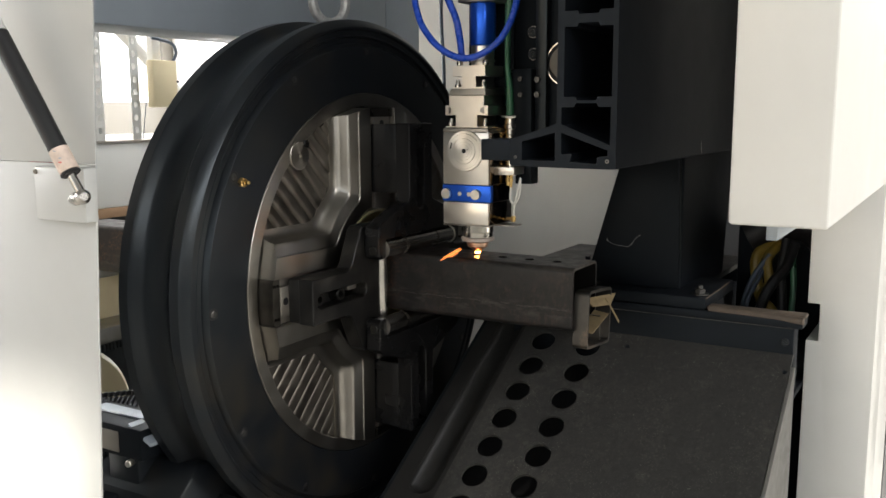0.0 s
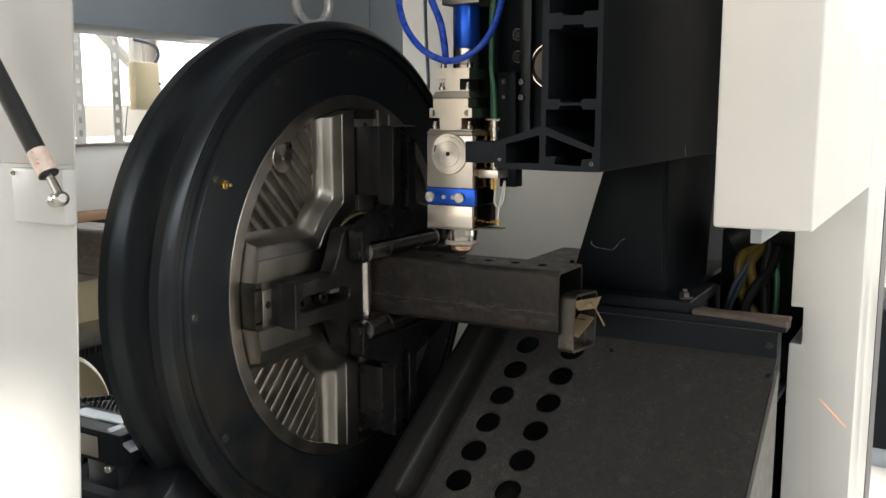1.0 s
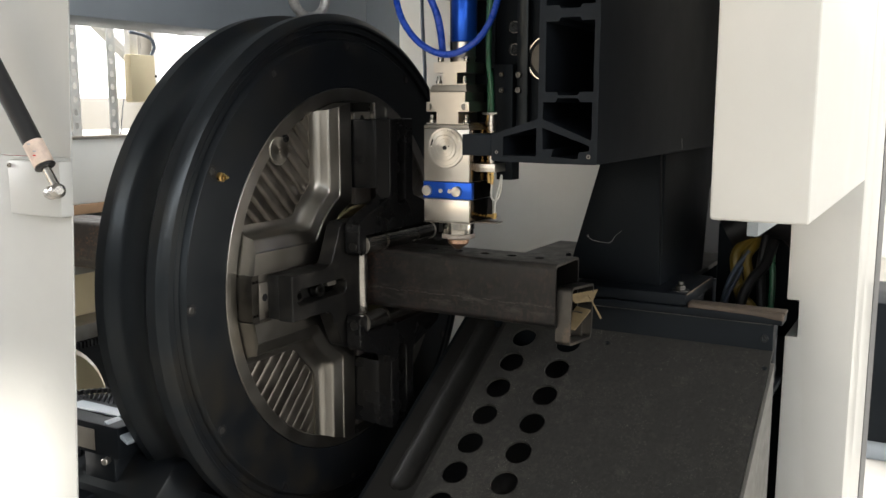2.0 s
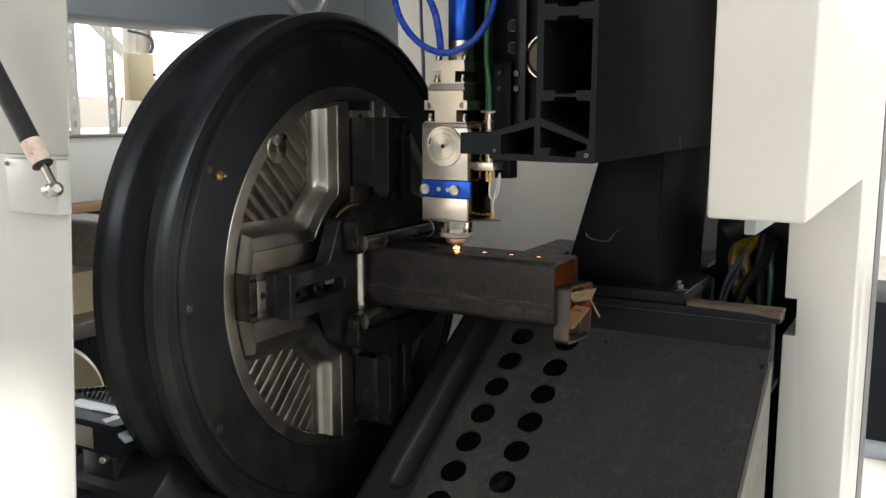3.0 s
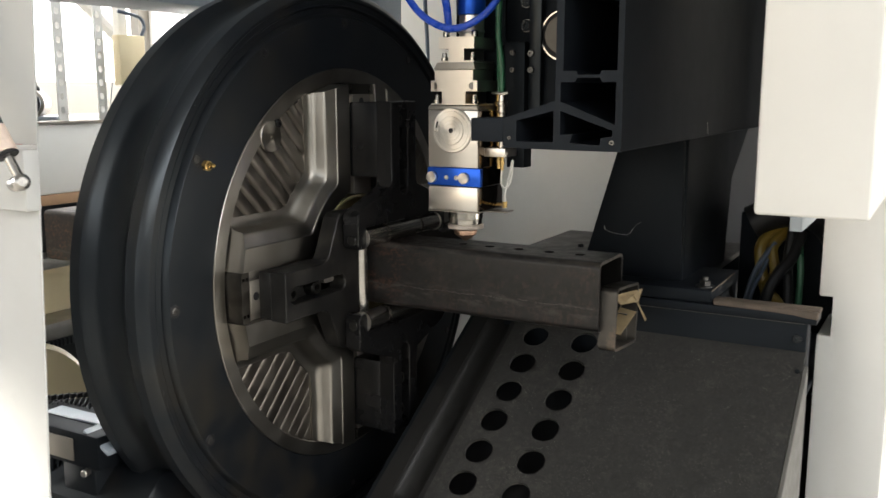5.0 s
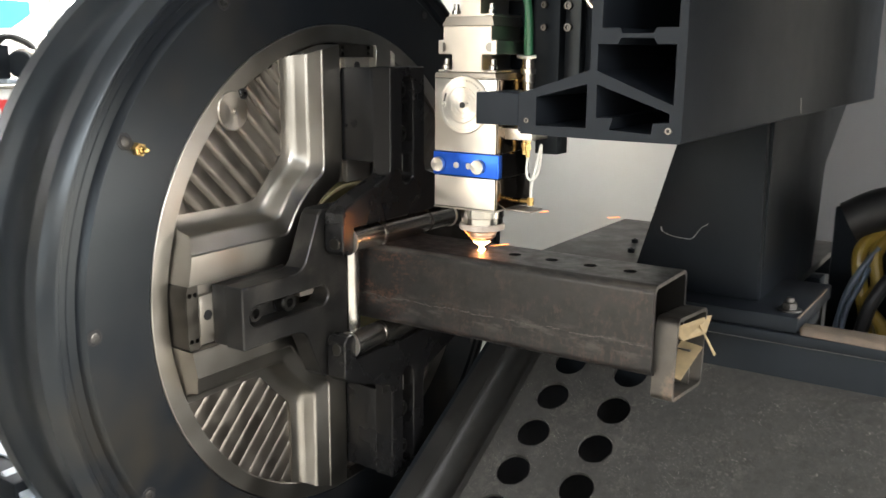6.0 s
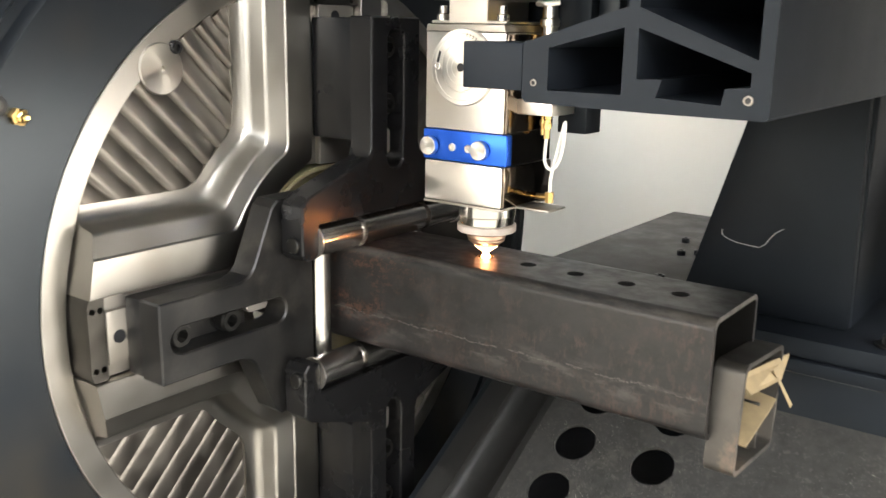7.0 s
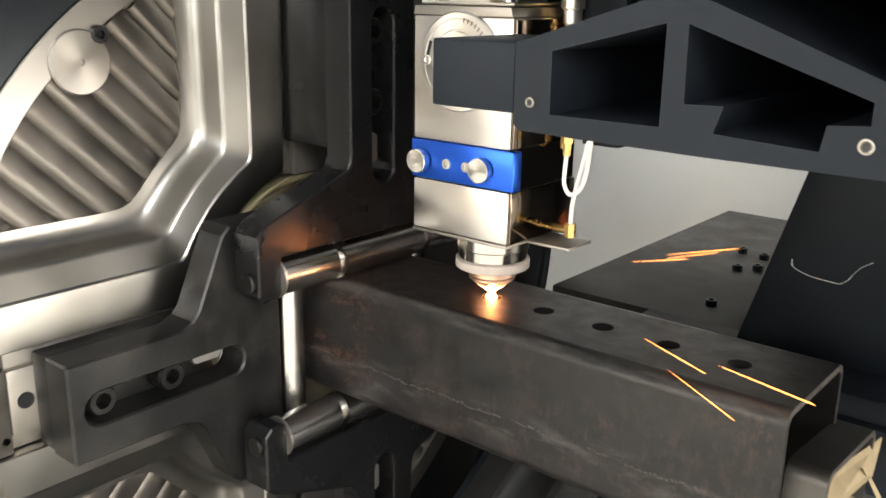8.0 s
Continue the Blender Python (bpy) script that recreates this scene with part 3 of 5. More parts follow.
def jaw(chuck_thing, angle, front, half_end, flank, skin):
    """One jaw: slide, black body with a bolted slot, fork and roller. Built for the top and turned about the axis."""
    m = about_x(angle)
    def up(o, r, h):
        return (h, o, ZC + r)
    slide = join(block(-0.004, 0.024, -0.0362, 0.0362, ZC + 0.12, ZC + 0.2785, 0.0015), block(0.024, 0.0315, -0.0235, 0.0235, ZC + 0.12, ZC + 0.2785, 0.001))
    jw = part("jaw", turned(slide, m), STEEL_DARK, chuck_thing, "grey steel jaw slide")
    stop = loops_solid([(-0.0362, 0.2790), (0.0362, 0.2790), (0.0362, 0.2925), (0.0300, 0.2948), (-0.0300, 0.2948), (-0.0362, 0.2925)], [circle(s * 0.026, r, 0.0029, 12) for s in (-1, 1) for r in (0.2830, 0.2905)], up, -0.004, 0.0300)
    part("end_stop", turned(stop, m), END_STEEL, jw, "dark end stop with four screw holes")
    part("dowel_hole", turned(lathe((0.0316, 0.0, ZC + 0.2675), (1, 0, 0), [(0.0, 0.0), (0.0, 0.0050), (0.0004, 0.0052), (0.0004, 0.0058), (0.0, 0.0060)], 20), m), RUBBER, jw)
    back = 0.0318
    out = 0.268 if half_end > 0.12 else 0.2625
    base = block(back, front - 0.026, -0.0345, 0.0345, ZC + 0.150, ZC + out - 0.0015, 0.002)
    part("jaw_base", turned(base, m), skin, jw)
    outline = yoke_outline(out, flank[0][0], flank, half_end, 0.0815 if half_end > 0.12 else 0.0860, 0.050 if half_end > 0.12 else 0.064, 0.022)
    body = loops_solid(outline, [[(v, u) for u, v in oblong(0.122, out - 0.0105, 0.0, 0.0118)]], up, front - 0.028, front)
    soften(body, 0.0015, 1, 50)
    part("fork", turned(body, m), skin, jw)
    turn_key = m @ Matrix.Translation((0, 0.006 if angle == 90 else 0.0, 0))
    for r in (out - 0.0285, out - 0.0830):
        part("bolt", turned(socket_bolt((front - 0.0262, 0.0, ZC + r), (1, 0, 0), 0.0108, 0.0170), m), OILED, jw)
        part("washer", turned(lathe((front - 0.0261, 0.0, ZC + r), (1, 0, 0), [(0, 0.0), (0, 0.0116), (0.004, 0.0116), (0.004, 0.0)], 24), m), BLACK_JAW, jw)
    part("key", turned(prism([(s, ZC + r) for s, r in ((-0.0042, 0.138), (0.0, 0.135), (0.0042, 0.138), (0.0042, 0.158), (0.0, 0.161), (-0.0042, 0.158))], "x", front - 0.0261, front - 0.011, 0.0005, 1), turn_key), NICKEL, jw, "bright stub standing in for slide steel seen through the slot")
    mid, edge = front - (0.0105 if half_end > 0.12 else 0.0075), half_end - 0.0225
    length, r = 2 * edge, (0.0150 if half_end > 0.12 else 0.0122)
    axis = 0.0650 if half_end > 0.12 else 0.0715
    prof = [(0, 0), (0, r - 0.001), (0.001, r)]
    if half_end > 0.12:
        for g in (0.054, length - 0.061):
            prof += [(g, r), (g + 0.0003, r - 0.0045), (g + 0.0067, r - 0.0045), (g + 0.007, r)]
    prof += [(length - 0.001, r), (length, r - 0.001), (length, 0)]
    part("roller", turned(lathe((mid, -edge, ZC + axis), (0, 1, 0), prof, 40), m), CHROME, jw, "polished steel roller")
    if half_end > 0.12:
        for s in (-1, 1):
            part("collar", turned(lathe((mid, s * (edge + 0.0002), ZC + axis), (0, s, 0), [(0, 0.0), (0, r + 0.0012), (0.0022, r + 0.0012), (0.0022, 0)], 40), m), NICKEL, jw, "bright thrust washer")
    for s in (-1, 1):
        part("pin", turned(rod((mid, s * (half_end - 0.004), ZC + axis), (mid, s * (half_end + 0.0035), ZC + axis), 0.0075, 24, 0.001), m), OILED, jw)


def chuck():
    c = thing("pneumatic_chuck", (-0.06, 0, ZC - 0.445), "large black round four-jaw chuck with machined steel guides", "chuck")
    body = lathe((0, 0, ZC), (1, 0, 0), [(-0.165, 0.15), (-0.165, 0.395), (-0.138, 0.40), (-0.138, 0.438), (-0.132, 0.446), (-0.114, 0.446), (-0.108, 0.441), (-0.102, 0.433), (-0.095, 0.4275), (-0.084, 0.4245), (-0.062, 0.4240), (-0.050, 0.4265), (-0.040, 0.4325), (-0.034, 0.442),
                 (-0.030, 0.445), (-0.012, 0.445), (-0.0105, 0.4442), (-0.0005, 0.4335), (0.0, 0.4325), (0.0, 0.4285), (-0.0012, 0.4275), (-0.0045, 0.4262), (-0.0045, 0.4185), (-0.0035, 0.4178), (-0.0035, 0.4160), (-0.0085, 0.4135), (-0.0085, 0.4050), (-0.0005, 0.4005), (0.001, 0.3990), (0.001, 0.3205), (-0.02, 0.3195), (-0.02, 0.15)], 160, close=True)
    part("body", body, BLACK_OXIDE, c)
    part("ring", lathe((0, 0, ZC), (1, 0, 0), [(-0.019, 0.297), (0.001, 0.297), (0.002, 0.298), (0.002, 0.3185), (0.0012, 0.3193), (-0.019, 0.3193)], 160, close=True), STEEL, c, "bright machined steel ring")
    rim = []
    for q in range(4):
        a0 = math.degrees(math.asin(0.0370 / 0.2968))
        rim += [(0.0370, 0.2600, q), (0.0370, math.sqrt(0.2968 ** 2 - 0.0370 ** 2), q)]
        rim += [(0.2968 * math.sin(radians(a)), 0.2968 * math.cos(radians(a)), q) for a in (a0 + (90 - 2 * a0) * k / 18 for k in range(1, 18))]
        rim += [(math.sqrt(0.2968 ** 2 - 0.0370 ** 2), 0.0370, q), (0.2600, 0.0370, q)]
    turns = [(1, 0, 0, 1), (0, -1, 1, 0), (-1, 0, 0, -1), (0, 1, -1, 0)]
    rim = [(turns[q][0] * u - turns[q][1] * v, turns[q][3] * v - turns[q][2] * u) for u, v, q in rim]
    part("face_plate", loops_solid(rim, [circle(0, 0, 0.118, 64)], lambda u, v, h: (h, -u, ZC + v), -0.0195, -0.0045), STEEL_DARK, c)
    part("bore_sleeve", lathe((0, 0, ZC), (1, 0, 0), [(-0.30, 0.112), (0.020, 0.112), (0.022, 0.115), (0.022, 0.1175), (-0.30, 0.1175)], 64, close=True), BORE, c, "cream painted bore sleeve")
    for q in range(4):
        m = about_x(90 * q)
        part("guide_rail", turned(guide(), m), STEEL, c, "machined steel jaw guide with a rounded corner")
        if q == 0:
            plug = part("plug", turned(lathe((0.0, -0.190, ZC + 0.219), (1, 0, 0), [(-0.004, 0.0228), (0.003, 0.0228), (0.004, 0.0218), (0.004, 0.003), (0.001, 0.003), (0.001, 0.0)], 40), m), TURNED_X, c, "round turned steel plug")
            part("set_screw", turned(socket_bolt((0.001, -0.1745, ZC + 0.2375), (1, 0, 0), 0.0062, 0.0055), m), BLACK_JAW, plug)
        ribs(c, q)
    for k in range(12):
        a = radians(30 * k)
        p = Vector((0.0012, -0.3905 * math.cos(a), ZC + 0.3905 * math.sin(a)))
        bolt = part("bolt", socket_bolt(p, (1, 0, 0), 0.0052, 0.0012), BOLT, c)
        part("recess", lathe(p, (1, 0, 0), [(0.0, 0.0054), (0.0003, 0.0055), (0.0003, 0.0080), (0.0006, 0.0083), (0.0003, 0.0088), (0.0, 0.0089)], 28), RUBBER, bolt)
    nip = part("grease_nipple", lathe((0.001, -0.323, ZC + 0.186), (1, 0, 0), [(0, 0.0), (0, 0.0072), (0.006, 0.0072), (0.0065, 0.0050), (0.0095, 0.0045), (0.010, 0.0032), (0.0125, 0.0038), (0.015, 0.0034), (0.0165, 0.002), (0.0165, 0.0)], 6), BRASS, c, "brass grease nipple")
    nip.data.polygons.foreach_set("use_smooth", [False] * len(nip.data.polygons))
    broad = [(0.0365, 0.147), (0.0395, 0.1370), (0.121, 0.1085), (0.130, 0.1005)]
    narrow = [(0.0355, 0.177), (0.0400, 0.1660), (0.046, 0.1605), (0.098, 0.1370), (0.104, 0.1300)]
    jaw(c, 0, 0.112, 0.130, broad, BLACK_JAW)
    jaw(c, 180, 0.112, 0.130, broad, BLACK_JAW)
    jaw(c, 90, 0.081, 0.104, narrow, WORN_JAW)
    jaw(c, 270, 0.081, 0.104, narrow, WORN_JAW)
    # lifting eye on the crown
    eye = lathe((-0.06, -0.022, ZC + 0.424), (0, 0, 1), [(0, 0.0), (0, 0.022), (0.010, 0.022), (0.013, 0.014), (0.020, 0.011)], 24)
    ring = bmesh.new()
    rows = []
    centre = Vector((-0.06, -0.022, ZC + 0.477))
    for i in range(32):
        a = 2 * math.pi * i / 32
        c0 = centre + Vector((0.25 * 0.036 * math.cos(a), 0.968 * 0.036 * math.cos(a), 0.036 * math.sin(a)))
        w = Vector((0.25 * math.cos(a), 0.968 * math.cos(a), math.sin(a)))
        n = Vector((0.968, -0.25, 0))
        rows.append([ring.verts.new(c0 + (w * math.cos(t * math.pi / 5) + n * math.sin(t * math.pi / 5)) * 0.0085) for t in range(10)])
    for i in range(32):
        for t in range(10):
            ring.faces.new((rows[i][t], rows[i][(t + 1) % 10], rows[(i + 1) % 32][(t + 1) % 10], rows[(i + 1) % 32][t]))
    bmesh.ops.recalc_face_normals(ring, faces=ring.faces)
    part("lifting_eye", join(eye, ring), GALVANISED, c, "steel lifting eye bolt")
    return c


chuck()


def chuck_stand():
    s = thing("chuck_stand", (-0.12, 0.0, 0.0), "dark cast stand under the chuck", "machine base")
    part("pedestal", prism([(-0.50, 0.0), (-0.46, 0.62), (-0.41, 0.80), (-0.36, 0.845), (0.36, 0.845), (0.44, 0.70), (0.5, 0.0)], "x", -0.30, -0.075, 0.006), BLACK_OXIDE, s)
    part("lip", arc_band([(-0.09, 0.447), (-0.02, 0.447), (-0.02, 0.475), (-0.09, 0.475)], 135, 225, 40), BLACK_OXIDE, s)
    part("apron", block(-0.074, 0.14, -0.30, 0.42, 0.0, 0.60, 0.004), BLACK_OXIDE, s)
    solid("bed_wall", block(-0.45, 0.20, 0.47, 0.50, 0.0, 0.805, 0.002), PAINT_BLACK, "black bed wall behind the chuck", "panel")


chuck_stand()


# ---- the tube ----
def slice_of(outer, inner, x0, x1, cy, cz):
    bm = bmesh.new()
    loops = [[bm.verts.new((x, cy + p[0], cz + p[1])) for p in pts] for pts, x in ((outer, x0), (outer, x1), (inner, x1), (inner, x0))]
    n = len(outer)
    for a, b in zip(loops, loops[1:] + loops[:1]):
        for k in range(n):
            bm.faces.new((a[k], a[(k + 1) % n], b[(k + 1) % n], b[k]))
    bmesh.ops.recalc_face_normals(bm, faces=bm.faces)
    return bm


TUBE_END = 0.463
HOLES = [0.415, 0.367, 0.318, 0.2695, 0.2225]


def tube():
    t = thing("steel_tube", (0.2, 0, ZC - 0.05), "square steel tube with dark mill scale held in the chuck", "tube")
    w, r, wall = 0.05, 0.010, 0.0045
    out, inn = rounded(w, w, r), rounded(w - wall, w - wall, r - wall + 0.001)
    half = w - r
    # the flat of the top is a plate with the cut holes; the rest is drawn along
    n = len(out)
    bm = bmesh.new()
    cols = [[bm.verts.new((x, p[0], ZC + p[1])) for p in pts] for pts, x in ((out, -0.7), (out, TUBE_END), (inn, TUBE_END), (inn, -0.7))]
    gap = 5
    for side, (a, b) in enumerate(zip(cols, cols[1:] + cols[:1])):
        for k in range(n):
            if k == gap:
                continue
            f = bm.faces.new((a[k], a[(k + 1) % n], b[(k + 1) % n], b[k]))
            f.material_index = 1 if side == 2 else 0
    bmesh.ops.recalc_face_normals(bm, faces=bm.faces)
    top = loops_solid([(-0.7, -half), (TUBE_END, -half), (TUBE_END, half), (-0.7, half)], [circle(h, 0.0, 0.0076, 28) for h in HOLES], lambda u, v, h: (u, v, h), ZC + w - wall, ZC + w)
    for f in top.faces:
        if f.normal.z < 0.5 and f.calc_center_median().x < TUBE_END - 0.001:
            f.material_index = 1
    part("wall", join(bm, top), [TUBE, INSIDE_DARK], t)
    # the weld seam shows as a wandering, broken ridge
    x = 0.075
    while x < TUBE_END - 0.012:
        beads, length = [], random.choice((0.008, 0.014, 0.022, 0.030))
        end = min(x + length, TUBE_END - 0.010)
        while x < end:
            l = random.uniform(0.0008, 0.0034)
            z = ZC - 0.0160 + 0.0010 * math.sin(95 * x) + 0.0005 * math.sin(410 * x) + random.uniform(-0.0005, 0.0005)
            beads.append(block(x, x + l, -0.0503, -0.0499, z, z + random.uniform(0.0004, 0.0015), 0.00015, 1))
            x += l * random.uniform(0.75, 1.5)
        part("weld_bead", join(*beads), SEAM, t)
        x += random.choice((0.001, 0.003, 0.006, 0.012))
    cut = thing("tube_offcut", (0.472, 0.012, 1.015), "cut-off ring of square tube hanging at the tube's end", "offcut")
    ring = slice_of(rounded(0.0495, 0.0455, 0.009), rounded(0.0455, 0.0415, 0.006), TUBE_END - 0.0025, TUBE_END + 0.0215, 0.0, 0.0)
    m = Matrix.Translation((0, 0.0115, 1.0645)) @ Matrix.Rotation(radians(-5), 4, "X")
    part("ring", turned(ring, m), PART_STEEL, cut)
    def flap(pts, thick=0.0015):
        a = [Vector(p) for p in pts]
        nrm = (a[1] - a[0]).cross(a[2] - a[0]).normalized() * thick
        b = bmesh.new()
        lo = [b.verts.new(p) for p in a]
        hi = [b.verts.new(p + nrm) for p in a]
        b.faces.new(lo[::-1])
        b.faces.new(hi)
        for k in range(len(a)):
            b.faces.new((lo[k], lo[(k + 1) % len(a)], hi[(k + 1) % len(a)], hi[k]))
        bmesh.ops.recalc_face_normals(b, faces=b.faces)
        return b
    part("cardboard", flap([(0.466, -0.030, 1.050), (0.489, -0.030, 1.047), (0.491, 0.034, 1.066), (0.466, 0.036, 1.069)]), CARD, cut, "tan cardboard scrap")
    part("cardboard", flap([(0.474, -0.026, 1.100), (0.487, -0.027, 1.089), (0.489, 0.046, 1.079), (0.484, 0.082, 1.091)]), CARD, cut, "tan cardboard flap sticking out of the offcut")
    part("burr", flap([(0.4880, 0.026, 1.094), (0.4885, 0.033, 1.091), (0.4900, 0.090, 1.043), (0.4895, 0.086, 1.041)], 0.0008), CARD, cut, "thin tan strip hanging out")
    part("inner_web", block(0.464, 0.482, 0.018, 0.021, 1.026, 1.066, 0.0005), PART_STEEL, cut)
    return t, cut


TUBE_THING, CUT_THING = tube()


# ---- the chute and the bed ----
SLOPE = Vector((0, -0.8145, -0.5802))
NORMAL = Vector((0, -0.5802, 0.8145))
CHUTE = Vector((0.2845, 0.1341, 0.980))


def on_chute(x, s, h):
    p = CHUTE + SLOPE * s + NORMAL * h
    return (x - 0.037 * s * min(1.3, max(0.0, (0.7035 - x) / 0.42)), p.y, p.z)


def chute():
    c = thing("scrap_chute", (0.45, -0.05, 0.6), "sloping dark steel chute plate with two rows of round holes", "chute")
    holes = [circle(0.2845 + 0.0848 * j, 0.0585 * i, 0.0215, 28) for j in range(2) for i in range(0, 9)]
    part("plate", loops_solid([(0.2380, -0.045), (0.7035, -0.045), (0.7035, 0.62), (0.2380, 0.62)], holes, on_chute, -0.005, 0.0), PLATE, c)
    part("bolt", turned(socket_bolt((0, 0, 0), (0, 0, 1), 0.004, 0.002), Matrix.Translation(on_chute(0.697, -0.002, 0)) @ Matrix.Rotation(radians(35), 4, "X")), BLACK_OXIDE, c)
    part("bolt", turned(socket_bolt((0, 0, 0), (0, 0, 1), 0.004, 0.002), Matrix.Translation(on_chute(0.437, -0.012, 0)) @ Matrix.Rotation(radians(35), 4, "X")), BLACK_OXIDE, c)
    part("dark_backing", loops_solid([(0.222, -0.06), (0.7, -0.06), (0.7, 0.62), (0.222, 0.62)], [], on_chute, -0.075, -0.065), RUBBER, c, "black sheet added for the dark under the holes")
    part("dark_backing_edge", loops_solid([(0.222, -0.064), (0.7, -0.064), (0.7, -0.0605), (0.222, -0.0605)], [], on_chute, -0.075, -0.006), RUBBER, c)
    part("cheek", prism([(0.148, 0.40), (0.148, 0.9880), (-0.362, 0.6245), (-0.362, 0.40)], "x", 0.7040, 0.7100, 0.0008), LIP, c, "worn grey side cheek of the chute")
    # side channel with a rounded groove
    chan = thing("side_channel", (0.18, -0.05, 0.6), "dark steel channel with a rounded groove beside the chute", "channel")
    mid, half, first, last, deep = 0.2068, 0.0226, -0.06, 0.3250, 0.0150
    groove = [(mid - half, first)] + [(mid - half * math.cos(radians(12 * k)), last + half * math.sin(radians(12 * k))) for k in range(16)] + [(mid + half, first)]
    part("channel_plate", loops_solid([(0.1565, -0.065), (0.2378, -0.065), (0.2378, 0.62), (0.1565, 0.62)], [groove], on_chute, -0.0022, -0.0006), SHADED_CHANNEL, chan)
    bowl = bmesh.new()
    grid = []
    for k in range(60):
        t = first + (last + half - first) * k / 59
        reach = half * math.sqrt(max(0.0004, 1 - (max(0.0, t - last) / half) ** 2))
        row = []
        for a in range(13):
            w = -math.cos(math.pi * a / 12)
            row.append(bowl.verts.new(on_chute(mid + w * reach, t, -0.0022 - deep * (reach / half) * math.sqrt(max(0.0, 1 - w * w)))))
        grid.append(row)
    for p, q in zip(grid, grid[1:]):
        for a in range(12):
            bowl.faces.new((p[a], p[a + 1], q[a + 1], q[a]))
    bmesh.ops.recalc_face_normals(bowl, faces=bowl.faces)
    part("groove", bowl, SHADED_CHANNEL, chan, "rounded trough pressed into the channel")
    part("flank", loops_solid([(0.1500, -0.05), (0.1562, -0.05), (0.1562, 0.62), (0.1500, 0.62)], [], on_chute, -0.12, -0.0010), PAINT_BLACK, chan)
    solid("drop_box", join(block(0.225, 0.70, -0.36, 0.16, 0.30, 0.32), block(0.225, 0.235, -0.36, 0.16, 0.32, 0.62), block(0.235, 0.70, 0.10, 0.16, 0.32, 0.85)), PAINT_BLACK, "black scrap box under the chute", "box")
    bed = thing("bed_beam", (0.45, 0.23, 0.93), "dark steel bed beam with rust along its top edge", "beam")
    part("web", block(0.21, 0.703, 0.166, 0.205, 0.94, 1.046, 0.002), PAINT_BLACK, bed)
    part("flange", join(block(0.21, 0.716, 0.160, 0.205, 1.0465, 1.060, 0.002), block(0.21, 0.562, 0.2055, 0.2945, 1.0465, 1.060, 0.002)), PAINT_BLACK, bed)
    part("worn_edge", rod((0.215, 0.1658, 1.0455), (0.700, 0.1658, 1.0455), 0.0009, 8), LIP, bed, "thin pale highlight and worn paint along the edge")
    part("pale_joint_line", rod((0.24, 0.1650, 0.9965), (0.7015, 0.1650, 0.9935), 0.0011, 8), LIP, bed, "pale joint line above the chute")
    part("rail", block(0.563, 0.718, 0.1715, 0.200, 1.0605, 1.0665, 0.002), RUST, bed, "rusty rail along the bed")
    part("rounded_edge", rod((0.566, 0.170, 1.062), (0.717, 0.166, 1.058), 0.007, 16, 0.002), RUST, bed)
    part("foot_plate", block(0.36, 0.562, 0.165, 0.36, 1.0605, 1.080, 0.002), PAINT_BLACK, bed)
    part("worn_edge", rod((0.5615, 0.168, 1.0790), (0.5615, 0.330, 1.0790), 0.0014, 8), RUST, bed)
    nut = part("anchor_bolt", join(rod((0.545, 0.195, 1.080), (0.545, 0.195, 1.0825), 0.0145, 28, 0.0005), lathe((0.545, 0.195, 1.0825), (0, 0, 1), [(0, 0), (0, 0.0092), (0.0075, 0.0092), (0.0075, 0)], 6), rod((0.545, 0.195, 1.09), (0.545, 0.195, 1.0965), 0.0048, 16, 0.001)), BOLT, bed, "dull steel nut and washer")
    part("end_bolt", socket_bolt((0.690, 0.166, 1.022), (0, -1, 0), 0.0062, 0.004), BLACK_OXIDE, bed)
    table = thing("bed_table", (0.395, 0.54, 1.0), "flat dark scuffed steel bed table", "table")
    part("top_plate", block(0.09, 0.50, 0.295, 0.78, 1.048, 1.058, 0.001), TABLE, table)
    part("front_skirt", block(0.094, 0.496, 0.297, 0.305, 1.0, 1.0475, 0.001), PAINT_BLACK, table)
    part("rear_skirt", block(0.094, 0.496, 0.77, 0.778, 1.0, 1.0475, 0.001), PAINT_BLACK, table)
    part("side_skirt", block(0.094, 0.102, 0.306, 0.769, 1.0, 1.0475, 0.001), PAINT_BLACK, table)
    for y in (0.32, 0.75):
        part("leg", block(0.11, 0.15, y - 0.02, y + 0.02, 0.0, 0.9995, 0.002), PAINT_BLACK, table)
        part("leg", block(0.44, 0.48, y - 0.02, y + 0.02, 0.0, 0.9995, 0.002), PAINT_BLACK, table)
    solid("cable_pit_floor", join(block(0.505, 0.70, 0.21, 0.598, 0.915, 0.925, 0.001), block(0.505, 0.511, 0.21, 0.598, 0.9255, 1.02, 0.001), block(0.520, 0.545, 0.35, 0.55, 0.0, 0.9145)), PAINT_BLACK, "black sheet added for the dark pit under the hanging cables", "cable tray")
    for x, y in ((0.197, 0.567), (0.229, 0.5555), (0.222, 0.489), (0.240, 0.505), (0.252, 0.348)):
        b = thing("table_bolt", (x, y, 1.058), "small black socket bolt standing on the bed table", "bolt", "bed table bolts")
        part("head", socket_bolt((x, y, 1.058), (0, 0, 1), 0.0062, 0.007), BLACK_OXIDE, b)


chute()


